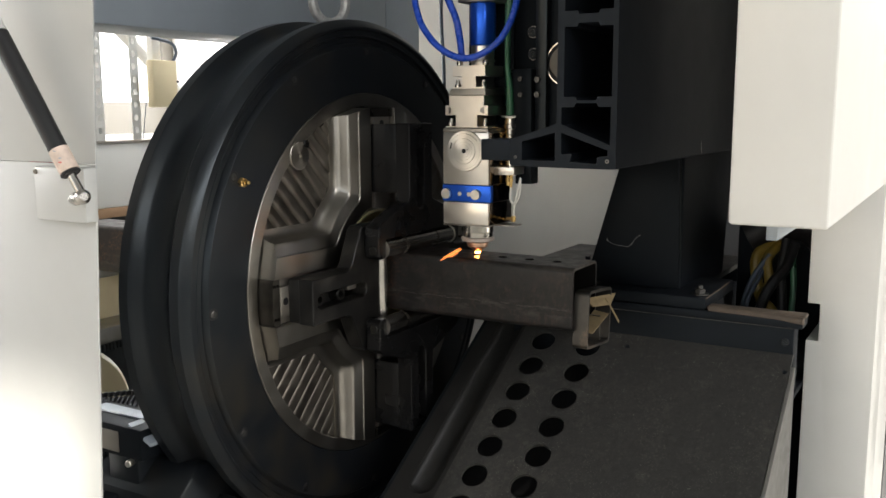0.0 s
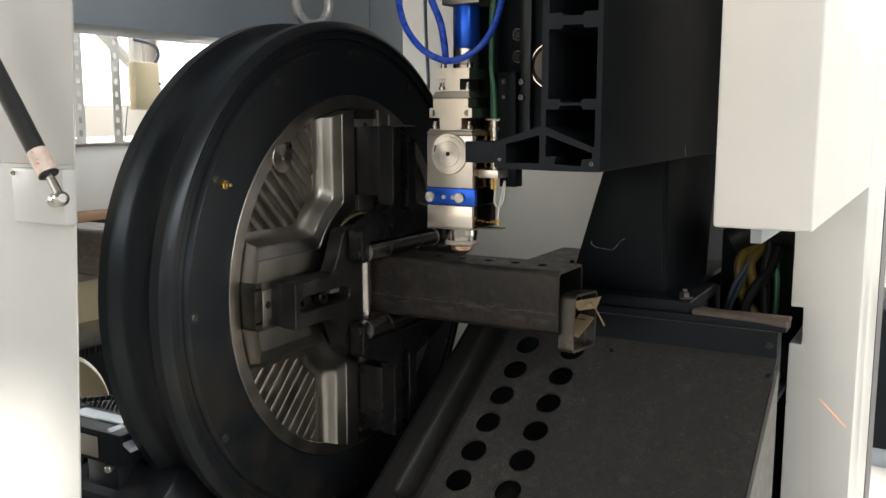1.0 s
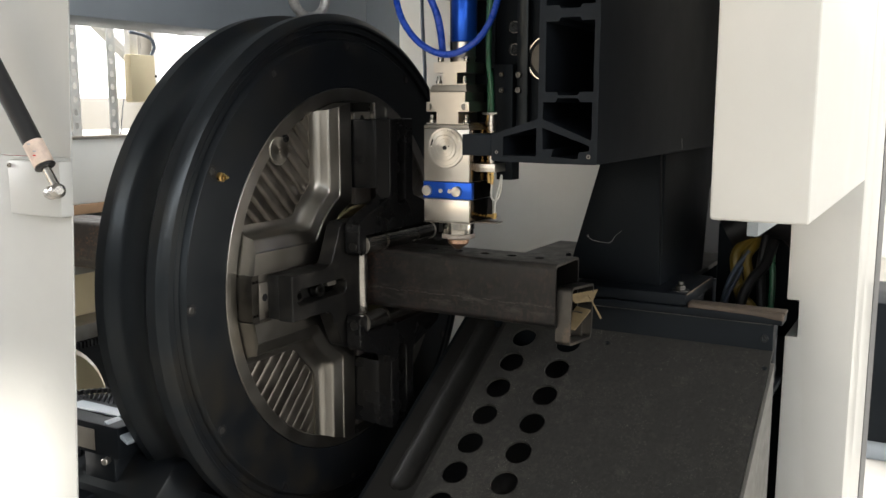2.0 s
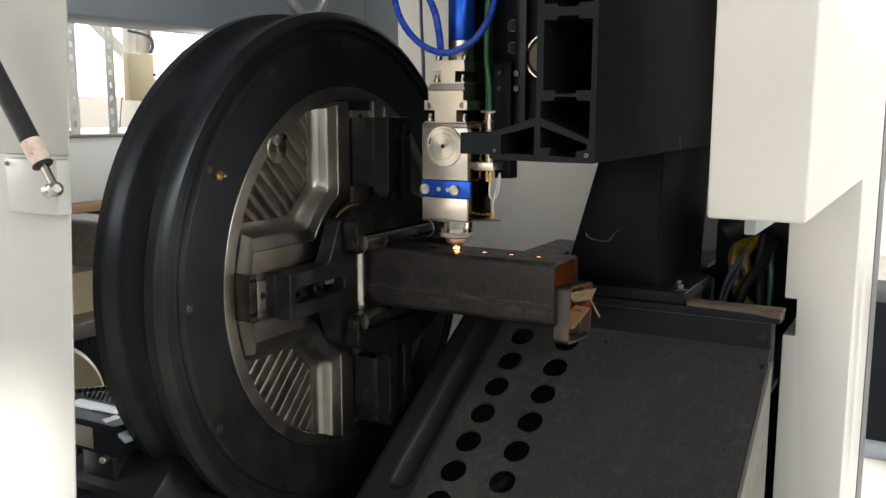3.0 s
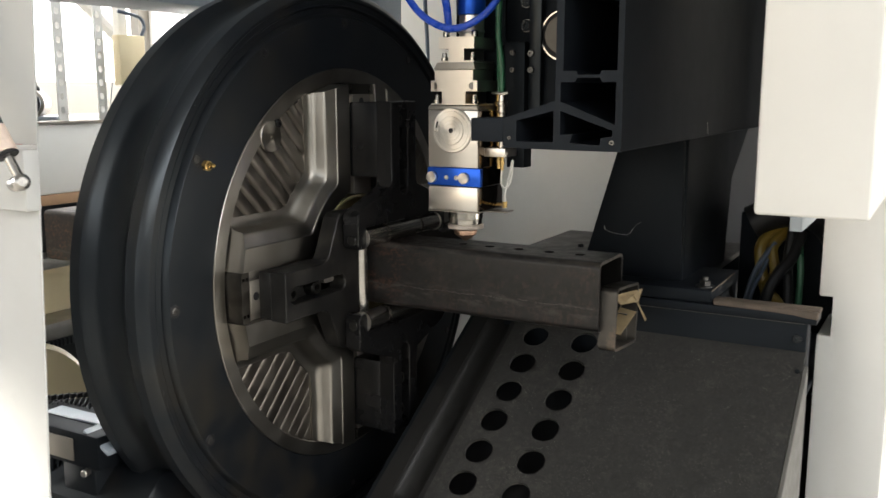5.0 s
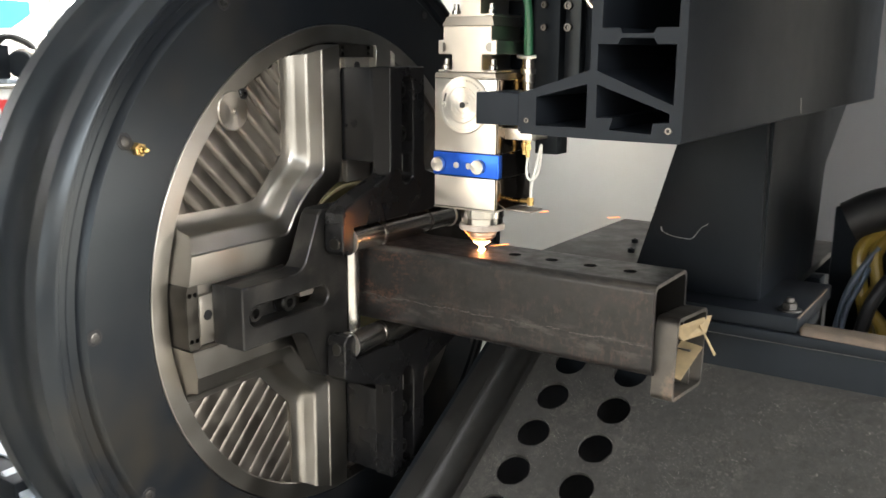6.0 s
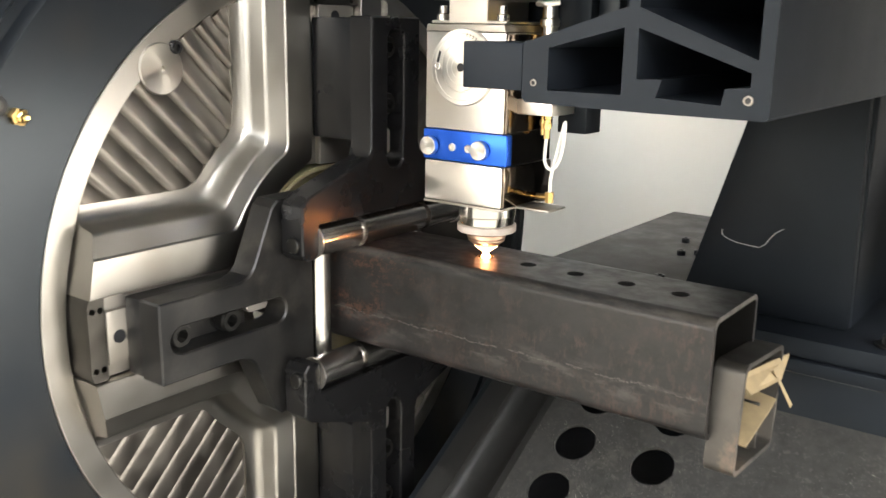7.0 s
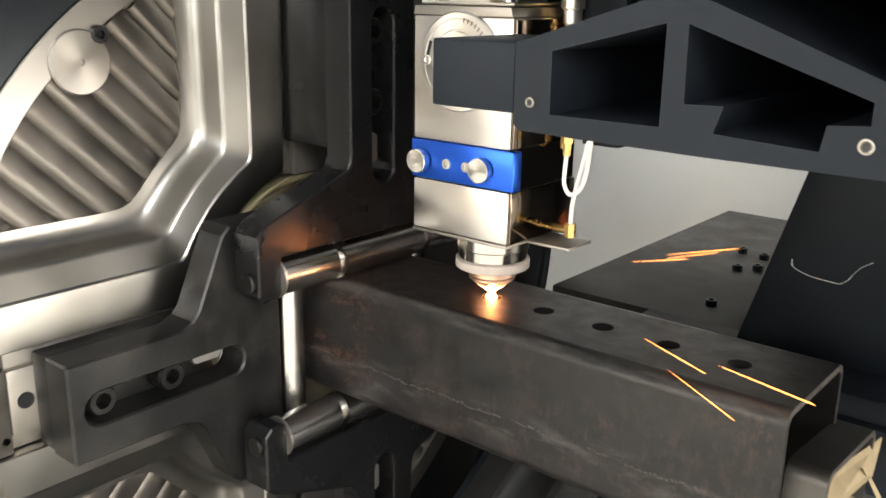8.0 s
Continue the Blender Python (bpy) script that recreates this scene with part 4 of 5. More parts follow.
# ---- the gantry ----
def gantry():
    g = thing("gantry_beam", (0.5, 0.2, 1.31), "black anodised hollow aluminium gantry beam with an open end", "beam")
    outer = [(0.3895, 1.3155), (0.4200, 1.3148), (0.4700, 1.3142), (0.5345, 1.3142), (0.5365, 1.3160), (0.5365, 1.80), (0.4545, 1.80), (0.4545, 1.372), (0.3960, 1.3535), (0.3868, 1.3510), (0.3868, 1.3180)]
    cells = [
        [(0.4045, 1.3233), (0.4525, 1.3233), (0.4525, 1.3605), (0.4045, 1.3482)],
        [(0.4615, 1.3325), (0.4765, 1.3330), (0.4735, 1.3230), (0.5105, 1.3210), (0.5120, 1.3300), (0.5255, 1.3310), (0.5255, 1.3385), (0.4610, 1.3605)],
        [(0.4610, 1.3715), (0.5285, 1.3450), (0.5285, 1.3935), (0.5120, 1.3935), (0.5090, 1.3985), (0.4810, 1.3985), (0.4785, 1.3935), (0.4610, 1.3935)],
        [(0.4640, 1.4065), (0.4800, 1.4065), (0.4820, 1.4020), (0.5085, 1.4020), (0.5110, 1.4065), (0.5295, 1.4065), (0.5295, 1.4950), (0.5120, 1.4950), (0.5095, 1.4995), (0.4835, 1.4995), (0.4810, 1.4950), (0.4640, 1.4950)],
        [(0.4640, 1.5150), (0.4810, 1.5150), (0.4835, 1.5105), (0.5095, 1.5105), (0.5120, 1.5150), (0.5295, 1.5150), (0.5295, 1.6100), (0.4640, 1.6100)],
        [(0.4640, 1.6250), (0.5295, 1.6250), (0.5295, 1.7800), (0.4640, 1.7800)],
    ]
    part("profile", loops_solid(outer, cells, lambda u, v, h: (u, h, v), -0.213, 0.72), ANODISED, g)
    part("closure", block(0.40, 0.535, 0.721, 0.73, 1.32, 1.79), ANODISED, g)
    part("arm", block(0.3425, 0.3865, -0.213, -0.150, 1.322, 1.3508, 0.001), ANODISED, g)
    for x, z, r in ((0.3950, 1.3274, 0.0021), (0.5250, 1.3245, 0.0026)):
        screw = part("screw", lathe((x, -0.2130, z), (0, -1, 0), [(0.0, r * 0.60), (0.0007, r * 0.62), (0.0010, r * 0.75), (0.0008, r), (0.0, r * 1.05)], 24), STEEL_DARK, g, "small bright countersunk screw")
        part("socket", rod((x, -0.2131, z), (x, -0.2134, z), r * 0.58, 16), RUBBER, screw)
    part("stop_block", block(0.2830, 0.3112, 0.017, 0.0443, 1.2705, 1.3140, 0.001), PAINT_BLACK, g)
    part("under_rail", block(0.4335, 0.470, -0.10, 0.60, 1.3085, 1.3140, 0.001), ANODISED, g)
    col = thing("gantry_column", (0.5, 0.3, 1.08), "black painted gantry column with a slanted edge", "column")
    part("front_plate", prism([(0.331, 1.0805), (0.3965, 1.3125), (0.4965, 1.3125), (0.5025, 1.0805)], "y", 0.213, 0.228, 0.002), PAINT_BLACK, col)
    part("side_plate", prism([(0.228, 1.0605), (0.228, 1.3125), (0.70, 1.3125), (0.56, 1.22), (0.53, 1.0605)], "x", 0.487, 0.502, 0.002), PAINT_BLACK, col)
    part("rear_box", block(0.410, 0.486, 0.30, 0.56, 1.0605, 1.3125, 0.003), PAINT_BLACK, col)
    line = [(0.3715, 1.1605), (0.3730, 1.1560), (0.380, 1.1530), (0.388, 1.1510), (0.400, 1.1500), (0.4105, 1.1495), (0.4165, 1.1540), (0.4205, 1.1610), (0.4250, 1.1665), (0.4330, 1.1720)]
    part("chalk_mark", join(*[rod((a[0], 0.2127, a[1]), (b[0], 0.2127, b[1]), 0.00032, 6) for a, b in zip(line, line[1:])], block(0.3710, 0.3718, 0.2124, 0.213, 1.157, 1.1625)), CHALK, col, "white scratched mark")
    part("scratch", rod((0.5365, 0.20, 1.318), (0.5365, 0.195, 1.336), 0.0007, 6), CHALK, col)
    back = thing("cable_backing", (0.61, 0.61, 0.9), "black panel added for the dark behind the hanging cables", "cable duct")
    part("back_plate", block(0.515, 0.70, 0.60, 0.612, 0.80, 1.150, 0.004), PAINT_BLACK, back)
    part("foot", block(0.53, 0.69, 0.585, 0.63, 0.0, 0.7995, 0.003), PAINT_BLACK, back)
    motor = thing("servo_cover", (0.6, 0.45, 1.06), "black rounded cable guide beside the column", "cable guide")
    part("shell", hose([(0.55, 0.52, 1.14), (0.60, 0.53, 1.165), (0.66, 0.55, 1.16), (0.70, 0.56, 1.12)], 0.032, 16), RUBBER, motor)


gantry()


def cables():
    runs = [("power_cable", CABLE_YELLOW, 0.0105, [(0.600, 0.53, 1.135), (0.574, 0.50, 1.105), (0.578, 0.49, 1.06), (0.592, 0.48, 1.01), (0.60, 0.48, 0.95)], "yellow power cable hanging in a bundle"),
            ("power_cable", CABLE_YELLOW, 0.0095, [(0.612, 0.53, 1.13), (0.594, 0.50, 1.10), (0.602, 0.49, 1.055), (0.592, 0.47, 1.03), (0.616, 0.47, 1.0), (0.618, 0.47, 0.95)], "yellow power cable hanging in a bundle"),
            ("signal_cable", RUBBER, 0.010, [(0.640, 0.52, 1.13), (0.632, 0.49, 1.09), (0.612, 0.465, 1.06), (0.596, 0.455, 1.02), (0.585, 0.45, 0.95)], "black cable crossing the yellow ones"),
            ("signal_cable", RUBBER, 0.009, [(0.625, 0.52, 1.14), (0.621, 0.50, 1.08), (0.628, 0.48, 1.03), (0.632, 0.47, 0.95)], "black cable beside the yellow ones"),
            ("earth_cable", HOSE_GREEN, 0.006, [(0.638, 0.52, 1.13), (0.641, 0.50, 1.10), (0.646, 0.49, 1.05), (0.644, 0.48, 0.95)], "dark green earth cable"),
            ("data_cable", CABLE_GREY, 0.005, [(0.598, 0.50, 1.11), (0.575, 0.48, 1.07), (0.562, 0.47, 1.03), (0.552, 0.46, 0.96)], "thin blue-grey data cable hanging loose"),
            ("data_cable", CABLE_GREY, 0.004, [(0.592, 0.50, 1.09), (0.578, 0.47, 1.05), (0.568, 0.46, 1.02), (0.562, 0.45, 0.96)], "thin blue-grey data cable hanging loose")]
    for name, mat, r, pts, label in runs:
        ob = thing(name, pts[-1], label, "cable", "cables beside the column")
        part("sheath", hose(pts, r, 12), mat, ob)


cables()


# ---- the laser head ----
def head():
    h = thing("laser_head", (0.2225, 0.0, 1.153), "nickel laser cutting head with a blue lens drawer", "laser head")
    lower = part("body", block(0.181, 0.2640, -0.042, 0.040, 1.206, 1.242, 0.0012), NICKEL, h)
    part("body", block(0.181, 0.2640, -0.042, 0.040, 1.2705, 1.3545, 0.0012), NICKEL, h)
    part("cap", prism([(0.181, 1.355), (0.264, 1.355), (0.2625, 1.361), (0.1825, 1.361)], "y", -0.043, 0.040, 0.0005), STEEL_DARK, h, "dull grey clamping collar")
    part("base_plate", join(block(0.1805, 0.2645, -0.0425, 0.040, 1.2035, 1.2055, 0.0003), block(0.2646, 0.298, -0.018, 0.012, 1.2035, 1.2055, 0.0003)), STEEL_DARK, h, "thin steel base plate")
    drawer = part("drawer", block(0.1800, 0.2688, -0.0435, -0.0335, 1.2430, 1.2700, 0.0012), BLUE, h, "blue anodised lens drawer")
    for x in (0.1895, 0.2440):
        part("thumb_screw", lathe((x, -0.0435, 1.2555), (0, -1, 0), [(0, 0), (0, 0.0050), (0.0012, 0.0050), (0.0012, 0.0085), (0.0062, 0.0085), (0.0068, 0.0078), (0.0068, 0.0)], 28), TURNED_Y, drawer, "knurled bright thumb screw")
    for x in (0.2130, 0.2300):
        part("screw", socket_bolt((x, -0.0435, 1.2555), (0, -1, 0), 0.0036, 0.0018), NICKEL, drawer)
    dial = part("dial", lathe((0.2225, -0.0421, 1.325), (0, -1, 0), [(0, 0.0), (0, 0.0330), (0.003, 0.0330), (0.004, 0.0320), (0.004, 0.0285), (0.0036, 0.0282), (0.004, 0.0279), (0.004, 0.0215), (0.0034, 0.0210), (0.0034, 0.0200), (0.0052, 0.0196), (0.0052, 0.0150), (0.0048, 0.0147), (0.0052, 0.0144), (0.0052, 0.0100), (0.0048, 0.0097), (0.0052, 0.0094), (0.0052, 0.0032), (0.001, 0.003), (0.001, 0.0)], 64), TURNED_Y, h, "round turned adjusting dial")
    part("slot", prism([(0.1955, 1.3280), (0.1985, 1.3385), (0.2005, 1.3375), (0.1978, 1.3275)], "y", -0.0463, -0.0455), RUBBER, dial)
    part("screw", socket_bolt((0.1962, -0.0455, 1.3255), (0, -1, 0), 0.0032, 0.002), NICKEL, dial)
    part("pin_hole", rod((0.2290, -0.0468, 1.3272), (0.2290, -0.0474, 1.3272), 0.0009, 10), RUBBER, dial)
    part("centre_hole", rod((0.2225, -0.0473, 1.325), (0.2225, -0.0479, 1.325), 0.0036, 20), RUBBER, dial)
    for k in range(7):
        a = radians(100 + 7 * k)
        part("scale_mark", turned(block(-0.0003, 0.0003, -0.0463, -0.0458, 0.0262, 0.0290), Matrix.Translation((0.2225, 0, 1.325)) @ Matrix.Rotation(a - radians(90), 4, "Y")), RUBBER, dial)
    part("body_core", block(0.182, 0.2632, -0.0330, 0.0395, 1.2421, 1.2704), SIDE_REFLECTION, h)
    part("nozzle_body", lathe((0.2225, 0, 1.2034), (0, 0, -1), [(0, 0.0), (0, 0.0262), (0.001, 0.0268), (0.013, 0.0266), (0.0140, 0.0256), (0.0215, 0.0252)], 44), CHROME_DARK, h)
    part("lock_ring", lathe((0.2225, 0, 1.182), (0, 0, -1), [(0, 0.0), (0, 0.0262), (0.0010, 0.0275), (0.0066, 0.0275), (0.0074, 0.0265), (0.0088, 0.0200), (0.0088, 0.0)], 44), CERAMIC, h, "pale ceramic locking ring")
    part("nozzle", lathe((0.2225, 0, 1.1731), (0, 0, -1), [(0, 0.0), (0, 0.0150), (0.0012, 0.0180), (0.0042, 0.0180), (0.0048, 0.0150), (0.0056, 0.0150), (0.0060, 0.0172), (0.0076, 0.0172), (0.0175, 0.0038), (0.0180, 0.0030), (0.0180, 0.0)], 40), COPPER, h, "conical copper nozzle")
    # blocks above the body, with side cut-outs for the clamping screws
    def h_block(x0, x1, z0, z1, ear, cut0, cut1, waist, y0, y1, name, z_ear):
        xs = [(x0 + 0.000, z0), (x1, z0), (x1, cut0), (x1 - waist, cut0), (x1 - waist, cut1), (x1, cut1), (x1, z_ear), (x1 - ear, z_ear), (x1 - ear, z1), (x0 + ear, z1), (x0 + ear, z_ear), (x0, z_ear), (x0, cut1), (x0 + waist, cut1), (x0 + waist, cut0), (x0, cut0)]
        return part(name, prism(xs, "y", y0, y1, 0.0008, 1), NICKEL, h)
    b1 = h_block(0.1815, 0.2600, 1.3615, 1.4130, 0.0070, 1.3640, 1.3815, 0.0190, -0.036, 0.030, "collimator_block", 1.3975)
    for x in (0.1890, 0.2520):
        part("screw", join(rod((x, -0.029, 1.3615), (x, -0.029, 1.3700), 0.0055, 16, 0.001), rod((x, -0.029, 1.370), (x, -0.029, 1.3765), 0.0035, 12)), CHROME, b1)
        part("plug", rod((x + (0.0005 if x < 0.2 else -0.0005), -0.036, 1.3895), (x, -0.0368, 1.3895), 0.0052, 20), STEEL_DARK, b1)
    part("chamfer_collar", prism([(0.187, 1.4132), (0.2565, 1.4132), (0.2535, 1.4235), (0.1935, 1.4235)], "y", -0.037, 0.030, 0.0005), STEEL_DARK, h, "dull grey chamfered collar")
    b2 = h_block(0.1945, 0.2535, 1.4237, 1.4600, 0.0005, 1.4260, 1.4430, 0.0165, -0.034, 0.030, "collimator_block", 1.4595)
    for x in (0.2000, 0.2470):
        part("screw", join(rod((x, -0.026, 1.4237), (x, -0.026, 1.4315), 0.0050, 16, 0.001), rod((x, -0.026, 1.4315), (x, -0.026, 1.4375), 0.0034, 12)), CHROME, b2)
        part("screw", rod((x, -0.020, 1.4600), (x, -0.020, 1.4690), 0.0050, 16, 0.001), CHROME, b2)
    part("fibre_sleeve", join(rod((0.2335, -0.004, 1.460), (0.2335, -0.004, 1.492), 0.0185, 32, 0.001), rod((0.2335, -0.004, 1.466), (0.2335, -0.004, 1.470), 0.0200, 32, 0.001)), NICKEL, h)
    part("blue_sleeve", lathe((0.2335, -0.004, 1.4922), (0, 0, 1), [(0, 0), (0, 0.0200), (0.002, 0.0208), (0.064, 0.0208), (0.066, 0.0200), (0.066, 0)], 40), BLUE, h, "blue anodised fibre connector")
    part("fibre_cap", block(0.2010, 0.2680, -0.030, 0.026, 1.5585, 1.60, 0.002), STEEL_DARK, h, "dull grey fibre connector block")
    part("fibre_cable", hose([(0.2335, -0.004, 1.60), (0.235, -0.002, 1.68), (0.23, 0.03, 1.80), (0.22, 0.10, 1.95)], 0.010, 12), RUBBER, h)
    # side of the head: sensor lead and brass fittings
    part("side_block", block(0.2645, 0.3000, -0.024, 0.016, 1.2870, 1.3000, 0.001), NICKEL, h)
    for x, y in ((0.2893, -0.012), (0.2720, 0.012)):
        part("brass_fitting", lathe((x, y, 1.2868), (0, 0, -1), [(0, 0), (0, 0.0036), (0.003, 0.0036), (0.0035, 0.0030), (0.0065, 0.0030), (0.0070, 0.0039), (0.0115, 0.0039), (0.0120, 0.0028), (0.0200, 0.0026), (0.0200, 0)], 8), BRASS, h)
    part("brass_elbow", join(rod((0.266, -0.004, 1.2145), (0.292, -0.008, 1.2155), 0.0027, 12), rod((0.2925, -0.008, 1.2110), (0.2925, -0.008, 1.2200), 0.0040, 6)), BRASS, h)
    part("sensor_lead", hose([(0.2893, -0.012, 1.2670), (0.2885, -0.012, 1.2480), (0.2930, -0.010, 1.2405), (0.3000, -0.009, 1.2465), (0.3035, -0.008, 1.2620), (0.3035, -0.006, 1.2815), (0.2985, -0.006, 1.262), (0.2935, -0.008, 1.236), (0.2925, -0.008, 1.219)], 0.0015, 8), WIRE_WHITE, h, "thin white sensor lead")
    part("side_face", join(block(0.2642, 0.2662, -0.0405, 0.038, 1.2065, 1.2418, 0.0005), block(0.2642, 0.2662, -0.0405, 0.038, 1.2712, 1.3535, 0.0005)), SIDE_REFLECTION, h, "polished side with a dark reflection put into its colour")
    # blue air hoses looping round the sleeve
    part("air_hose", hose([(0.128, -0.045, 1.60), (0.136, -0.052, 1.560), (0.152, -0.056, 1.522), (0.184, -0.058, 1.488), (0.224, -0.058, 1.4705), (0.260, -0.057, 1.476), (0.290, -0.052, 1.498), (0.308, -0.042, 1.540), (0.312, -0.03, 1.60)], 0.0052, 12), HOSE_BLUE, h, "blue air hose")
    part("air_hose", hose([(0.178, -0.045, 1.62), (0.196, -0.050, 1.565), (0.212, -0.052, 1.530), (0.2165, -0.048, 1.500), (0.2150, -0.040, 1.474)], 0.0052, 12), HOSE_BLUE, h, "blue air hose")
    part("air_hose", hose([(0.170, -0.035, 1.62), (0.186, -0.040, 1.570), (0.204, -0.044, 1.535), (0.2105, -0.042, 1.505), (0.2115, -0.036, 1.474)], 0.0045, 12), HOSE_BLUE, h, "blue air hose")
    part("cooling_hose", hose([(0.288, -0.012, 1.60), (0.283, -0.012, 1.52), (0.282, -0.012, 1.46), (0.287, -0.012, 1.42), (0.2885, -0.012, 1.376)], 0.0045, 12), HOSE_GREEN, h, "green cooling hose")
    part("cooling_hose", hose([(0.270, 0.014, 1.60), (0.268, 0.014, 1.50), (0.271, 0.014, 1.43), (0.2715, 0.014, 1.376)], 0.0042, 12), HOSE_GREEN, h, "green cooling hose")
    for x, y, mat in ((0.2885, -0.012, NICKEL), (0.2715, 0.014, BRASS)):
        part("hose_fitting", lathe((x, y, 1.300), (0, 0, 1), [(0, 0), (0, 0.0048), (0.050, 0.0048), (0.052, 0.0060), (0.060, 0.0060), (0.061, 0.0075), (0.066, 0.0075), (0.067, 0.006), (0.078, 0.0055), (0.078, 0)], 16), mat, h)
        part("hose_clip", hose([(x - 0.010, y - 0.004, 1.3795), (x, y - 0.0065, 1.3785), (x + 0.010, y - 0.003, 1.3795)], 0.0022, 8), NICKEL, h)
    return h


HEAD = head()


def z_slide():
    z = thing("z_axis_slide", (0.30, 0.06, 1.31), "black painted slide plate behind the laser head", "slide")
    part("plate", block(0.2665, 0.42, 0.045, 0.075, 1.315, 1.80, 0.002), PAINT_BLACK, z)
    part("rail", block(0.310, 0.330, 0.030, 0.0445, 1.33, 1.80, 0.002), BLACK_OXIDE, z)
    part("bracket", block(0.2665, 0.309, 0.020, 0.0445, 1.325, 1.455, 0.002), PAINT_BLACK, z)
    for x, zz, r in ((0.300, 1.514, 0.0085), (0.301, 1.479, 0.0085), (0.290, 1.439, 0.0040), (0.315, 1.438, 0.0050), (0.290, 1.414, 0.0040), (0.315, 1.414, 0.0050)):
        y = 0.030 if x > 0.309 else (0.0445 if zz > 1.455 else 0.020)
        bolt = part("bolt", socket_bolt((x, y, zz), (0, -1, 0), r, 0.004), BLACK_OXIDE if r > 0.006 else BOLT, z)
        if r > 0.006:
            part("bright_washer", lathe((x, y, zz), (0, -1, 0), [(0, r), (0.0015, r + 0.0001), (0.0015, r + 0.0009), (0, r + 0.0010)], 24), STEEL_DARK, bolt)
    wheel = part("pulley", lathe((0.363, 0.0445, 1.4630), (0, -1, 0), [(0, 0), (0, 0.036), (0.006, 0.036), (0.007, 0.028), (0.004, 0.0265), (0.004, 0.0)], 48), RUBBER, z)
    part("hub", lathe((0.363, 0.0405, 1.4630), (0, -1, 0), [(0, 0), (0, 0.0275), (0.012, 0.0275), (0.013, 0.026), (0.013, 0.007), (0.009, 0.006), (0.009, 0)], 40), END_STEEL, wheel, "bright pulley hub")
    part("rim", lathe((0.363, 0.0445, 1.4630), (0, -1, 0), [(0.0065, 0.0345), (0.0085, 0.0345), (0.0085, 0.0365), (0.0065, 0.0365)], 48, close=True), CHROME, wheel)
    part("small_screw", rod((0.272, 0.0195, 1.452), (0.272, 0.0130, 1.452), 0.003, 12), NICKEL, z)
    part("small_screw", rod((0.272, 0.0195, 1.418), (0.272, 0.0130, 1.418), 0.003, 12), NICKEL, z)
    part("carrier", block(0.18, 0.2655, 0.0455, 0.085, 1.29, 1.80, 0.002), PAINT_BLACK, z)


z_slide()


# ---- what stands behind the chuck ----
def background():
    cover = thing("rear_cover", (-1.35, 0.6, 0.0), "white sheet-metal cover of the rear machine bed", "cover")
    part("shell", prism([(-1.7, 1.122), (-1.145, 1.122), (-1.150, 1.300), (-1.7, 1.300)], "y", -0.6, 1.4, 0.004), PAINT_WHITE, cover)
    part("top_edge", block(-1.70, -1.145, -0.6, 1.4, 1.3005, 1.308, 0.001), STEEL_DARK, cover, "dull steel top edge")
    part("brown_edge", block(-1.7, -1.14, -0.6, 1.4, 1.095, 1.1215, 0.002), WOOD, cover, "scuffed brown bottom edge")
    rack = thing("rear_bed", (-1.35, 0.6, 0.0), "dark machine bed with pale ledges behind the chuck", "machine bed")
    part("recess", block(-1.65, -1.20, -0.6, 1.4, 0.965, 1.094), BLACK_OXIDE, rack)
    part("ledge", block(-1.7, -1.12, -0.6, 1.4, 0.935, 0.9645, 0.003), STEEL, rack, "bright steel ledge")
    part("panel", block(-1.65, -1.2, -0.6, 1.4, 0.80, 0.9345), CREAM, rack, "cream painted panel")
    part("rail", block(-1.7, -1.10, -0.6, 1.4, 0.755, 0.7995, 0.004), STEEL, rack, "bright steel guide rail")
    part("base", block(-1.7, -1.18, -0.6, 1.4, 0.0, 0.7545), PAINT_BLACK, rack)
    for k in range(40):
        part("rack_tooth", block(-1.112, -1.096, 0.20 + 0.012 * k, 0.206 + 0.012 * k, 0.735, 0.7545), BLACK_OXIDE, rack)
    for y in (0.378, 0.506):
        up = thing("slotted_upright", (-1.16, y, 1.308), "pale slotted steel upright with a row of holes", "upright", "slotted uprights")
        holes = [rounded(0.006, 0.009, 0.005, 3, y - 0.003, 1.335 + 0.036 * j) for j in range(14)]
        part("strip", loops_solid([(y - 0.016, 1.308), (y + 0.013, 1.308), (y + 0.013, 1.86), (y - 0.016, 1.86)], holes, lambda u, v, h: (h, u, v), -1.172, -1.168), PAINT_WHITE, up)
        part("side", block(-1.20, -1.1725, y + 0.012, y + 0.016, 1.308, 1.86), HALL_WHITE, up)
    box = thing("junction_box", (-1.16, 0.59, 1.415), "cream painted junction box with a hanging cable", "junction box")
    part("housing", block(-1.158, -1.13, 0.5385, 0.630, 1.400, 1.535, 0.003), CREAM, box)
    part("lock", rod((-1.131, 0.630, 1.475), (-1.127, 0.630, 1.475), 0.004, 12), RUBBER, box)
    part("cable", hose([(-1.16, 0.565, 1.60), (-1.15, 0.59, 1.595), (-1.15, 0.635, 1.585), (-1.15, 0.648, 1.56), (-1.15, 0.635, 1.535)], 0.005, 8), CABLE_GREY, box)
    part("bracket", block(-1.205, -1.18, 0.585, 0.615, 1.535, 1.86, 0.002), HALL_WHITE, box)
    part("thin_lead", hose([(-1.16, 0.535, 1.415), (-1.158, 0.525, 1.37), (-1.158, 0.515, 1.309)], 0.0014, 6), CABLE_GREY, box)
    brace = thing("diagonal_brace", (-1.6, 0.9, 1.3), "white diagonal brace of the rear frame", "brace")
    part("bar", hose([(-1.6, 0.75, 1.72), (-1.6, 1.26, 1.315)], 0.022, 8), HALL_WHITE, brace)
    motor = thing("small_gearmotor", (-1.30, 0.31, 1.308), "grey gearmotor standing on the white cover", "motor")
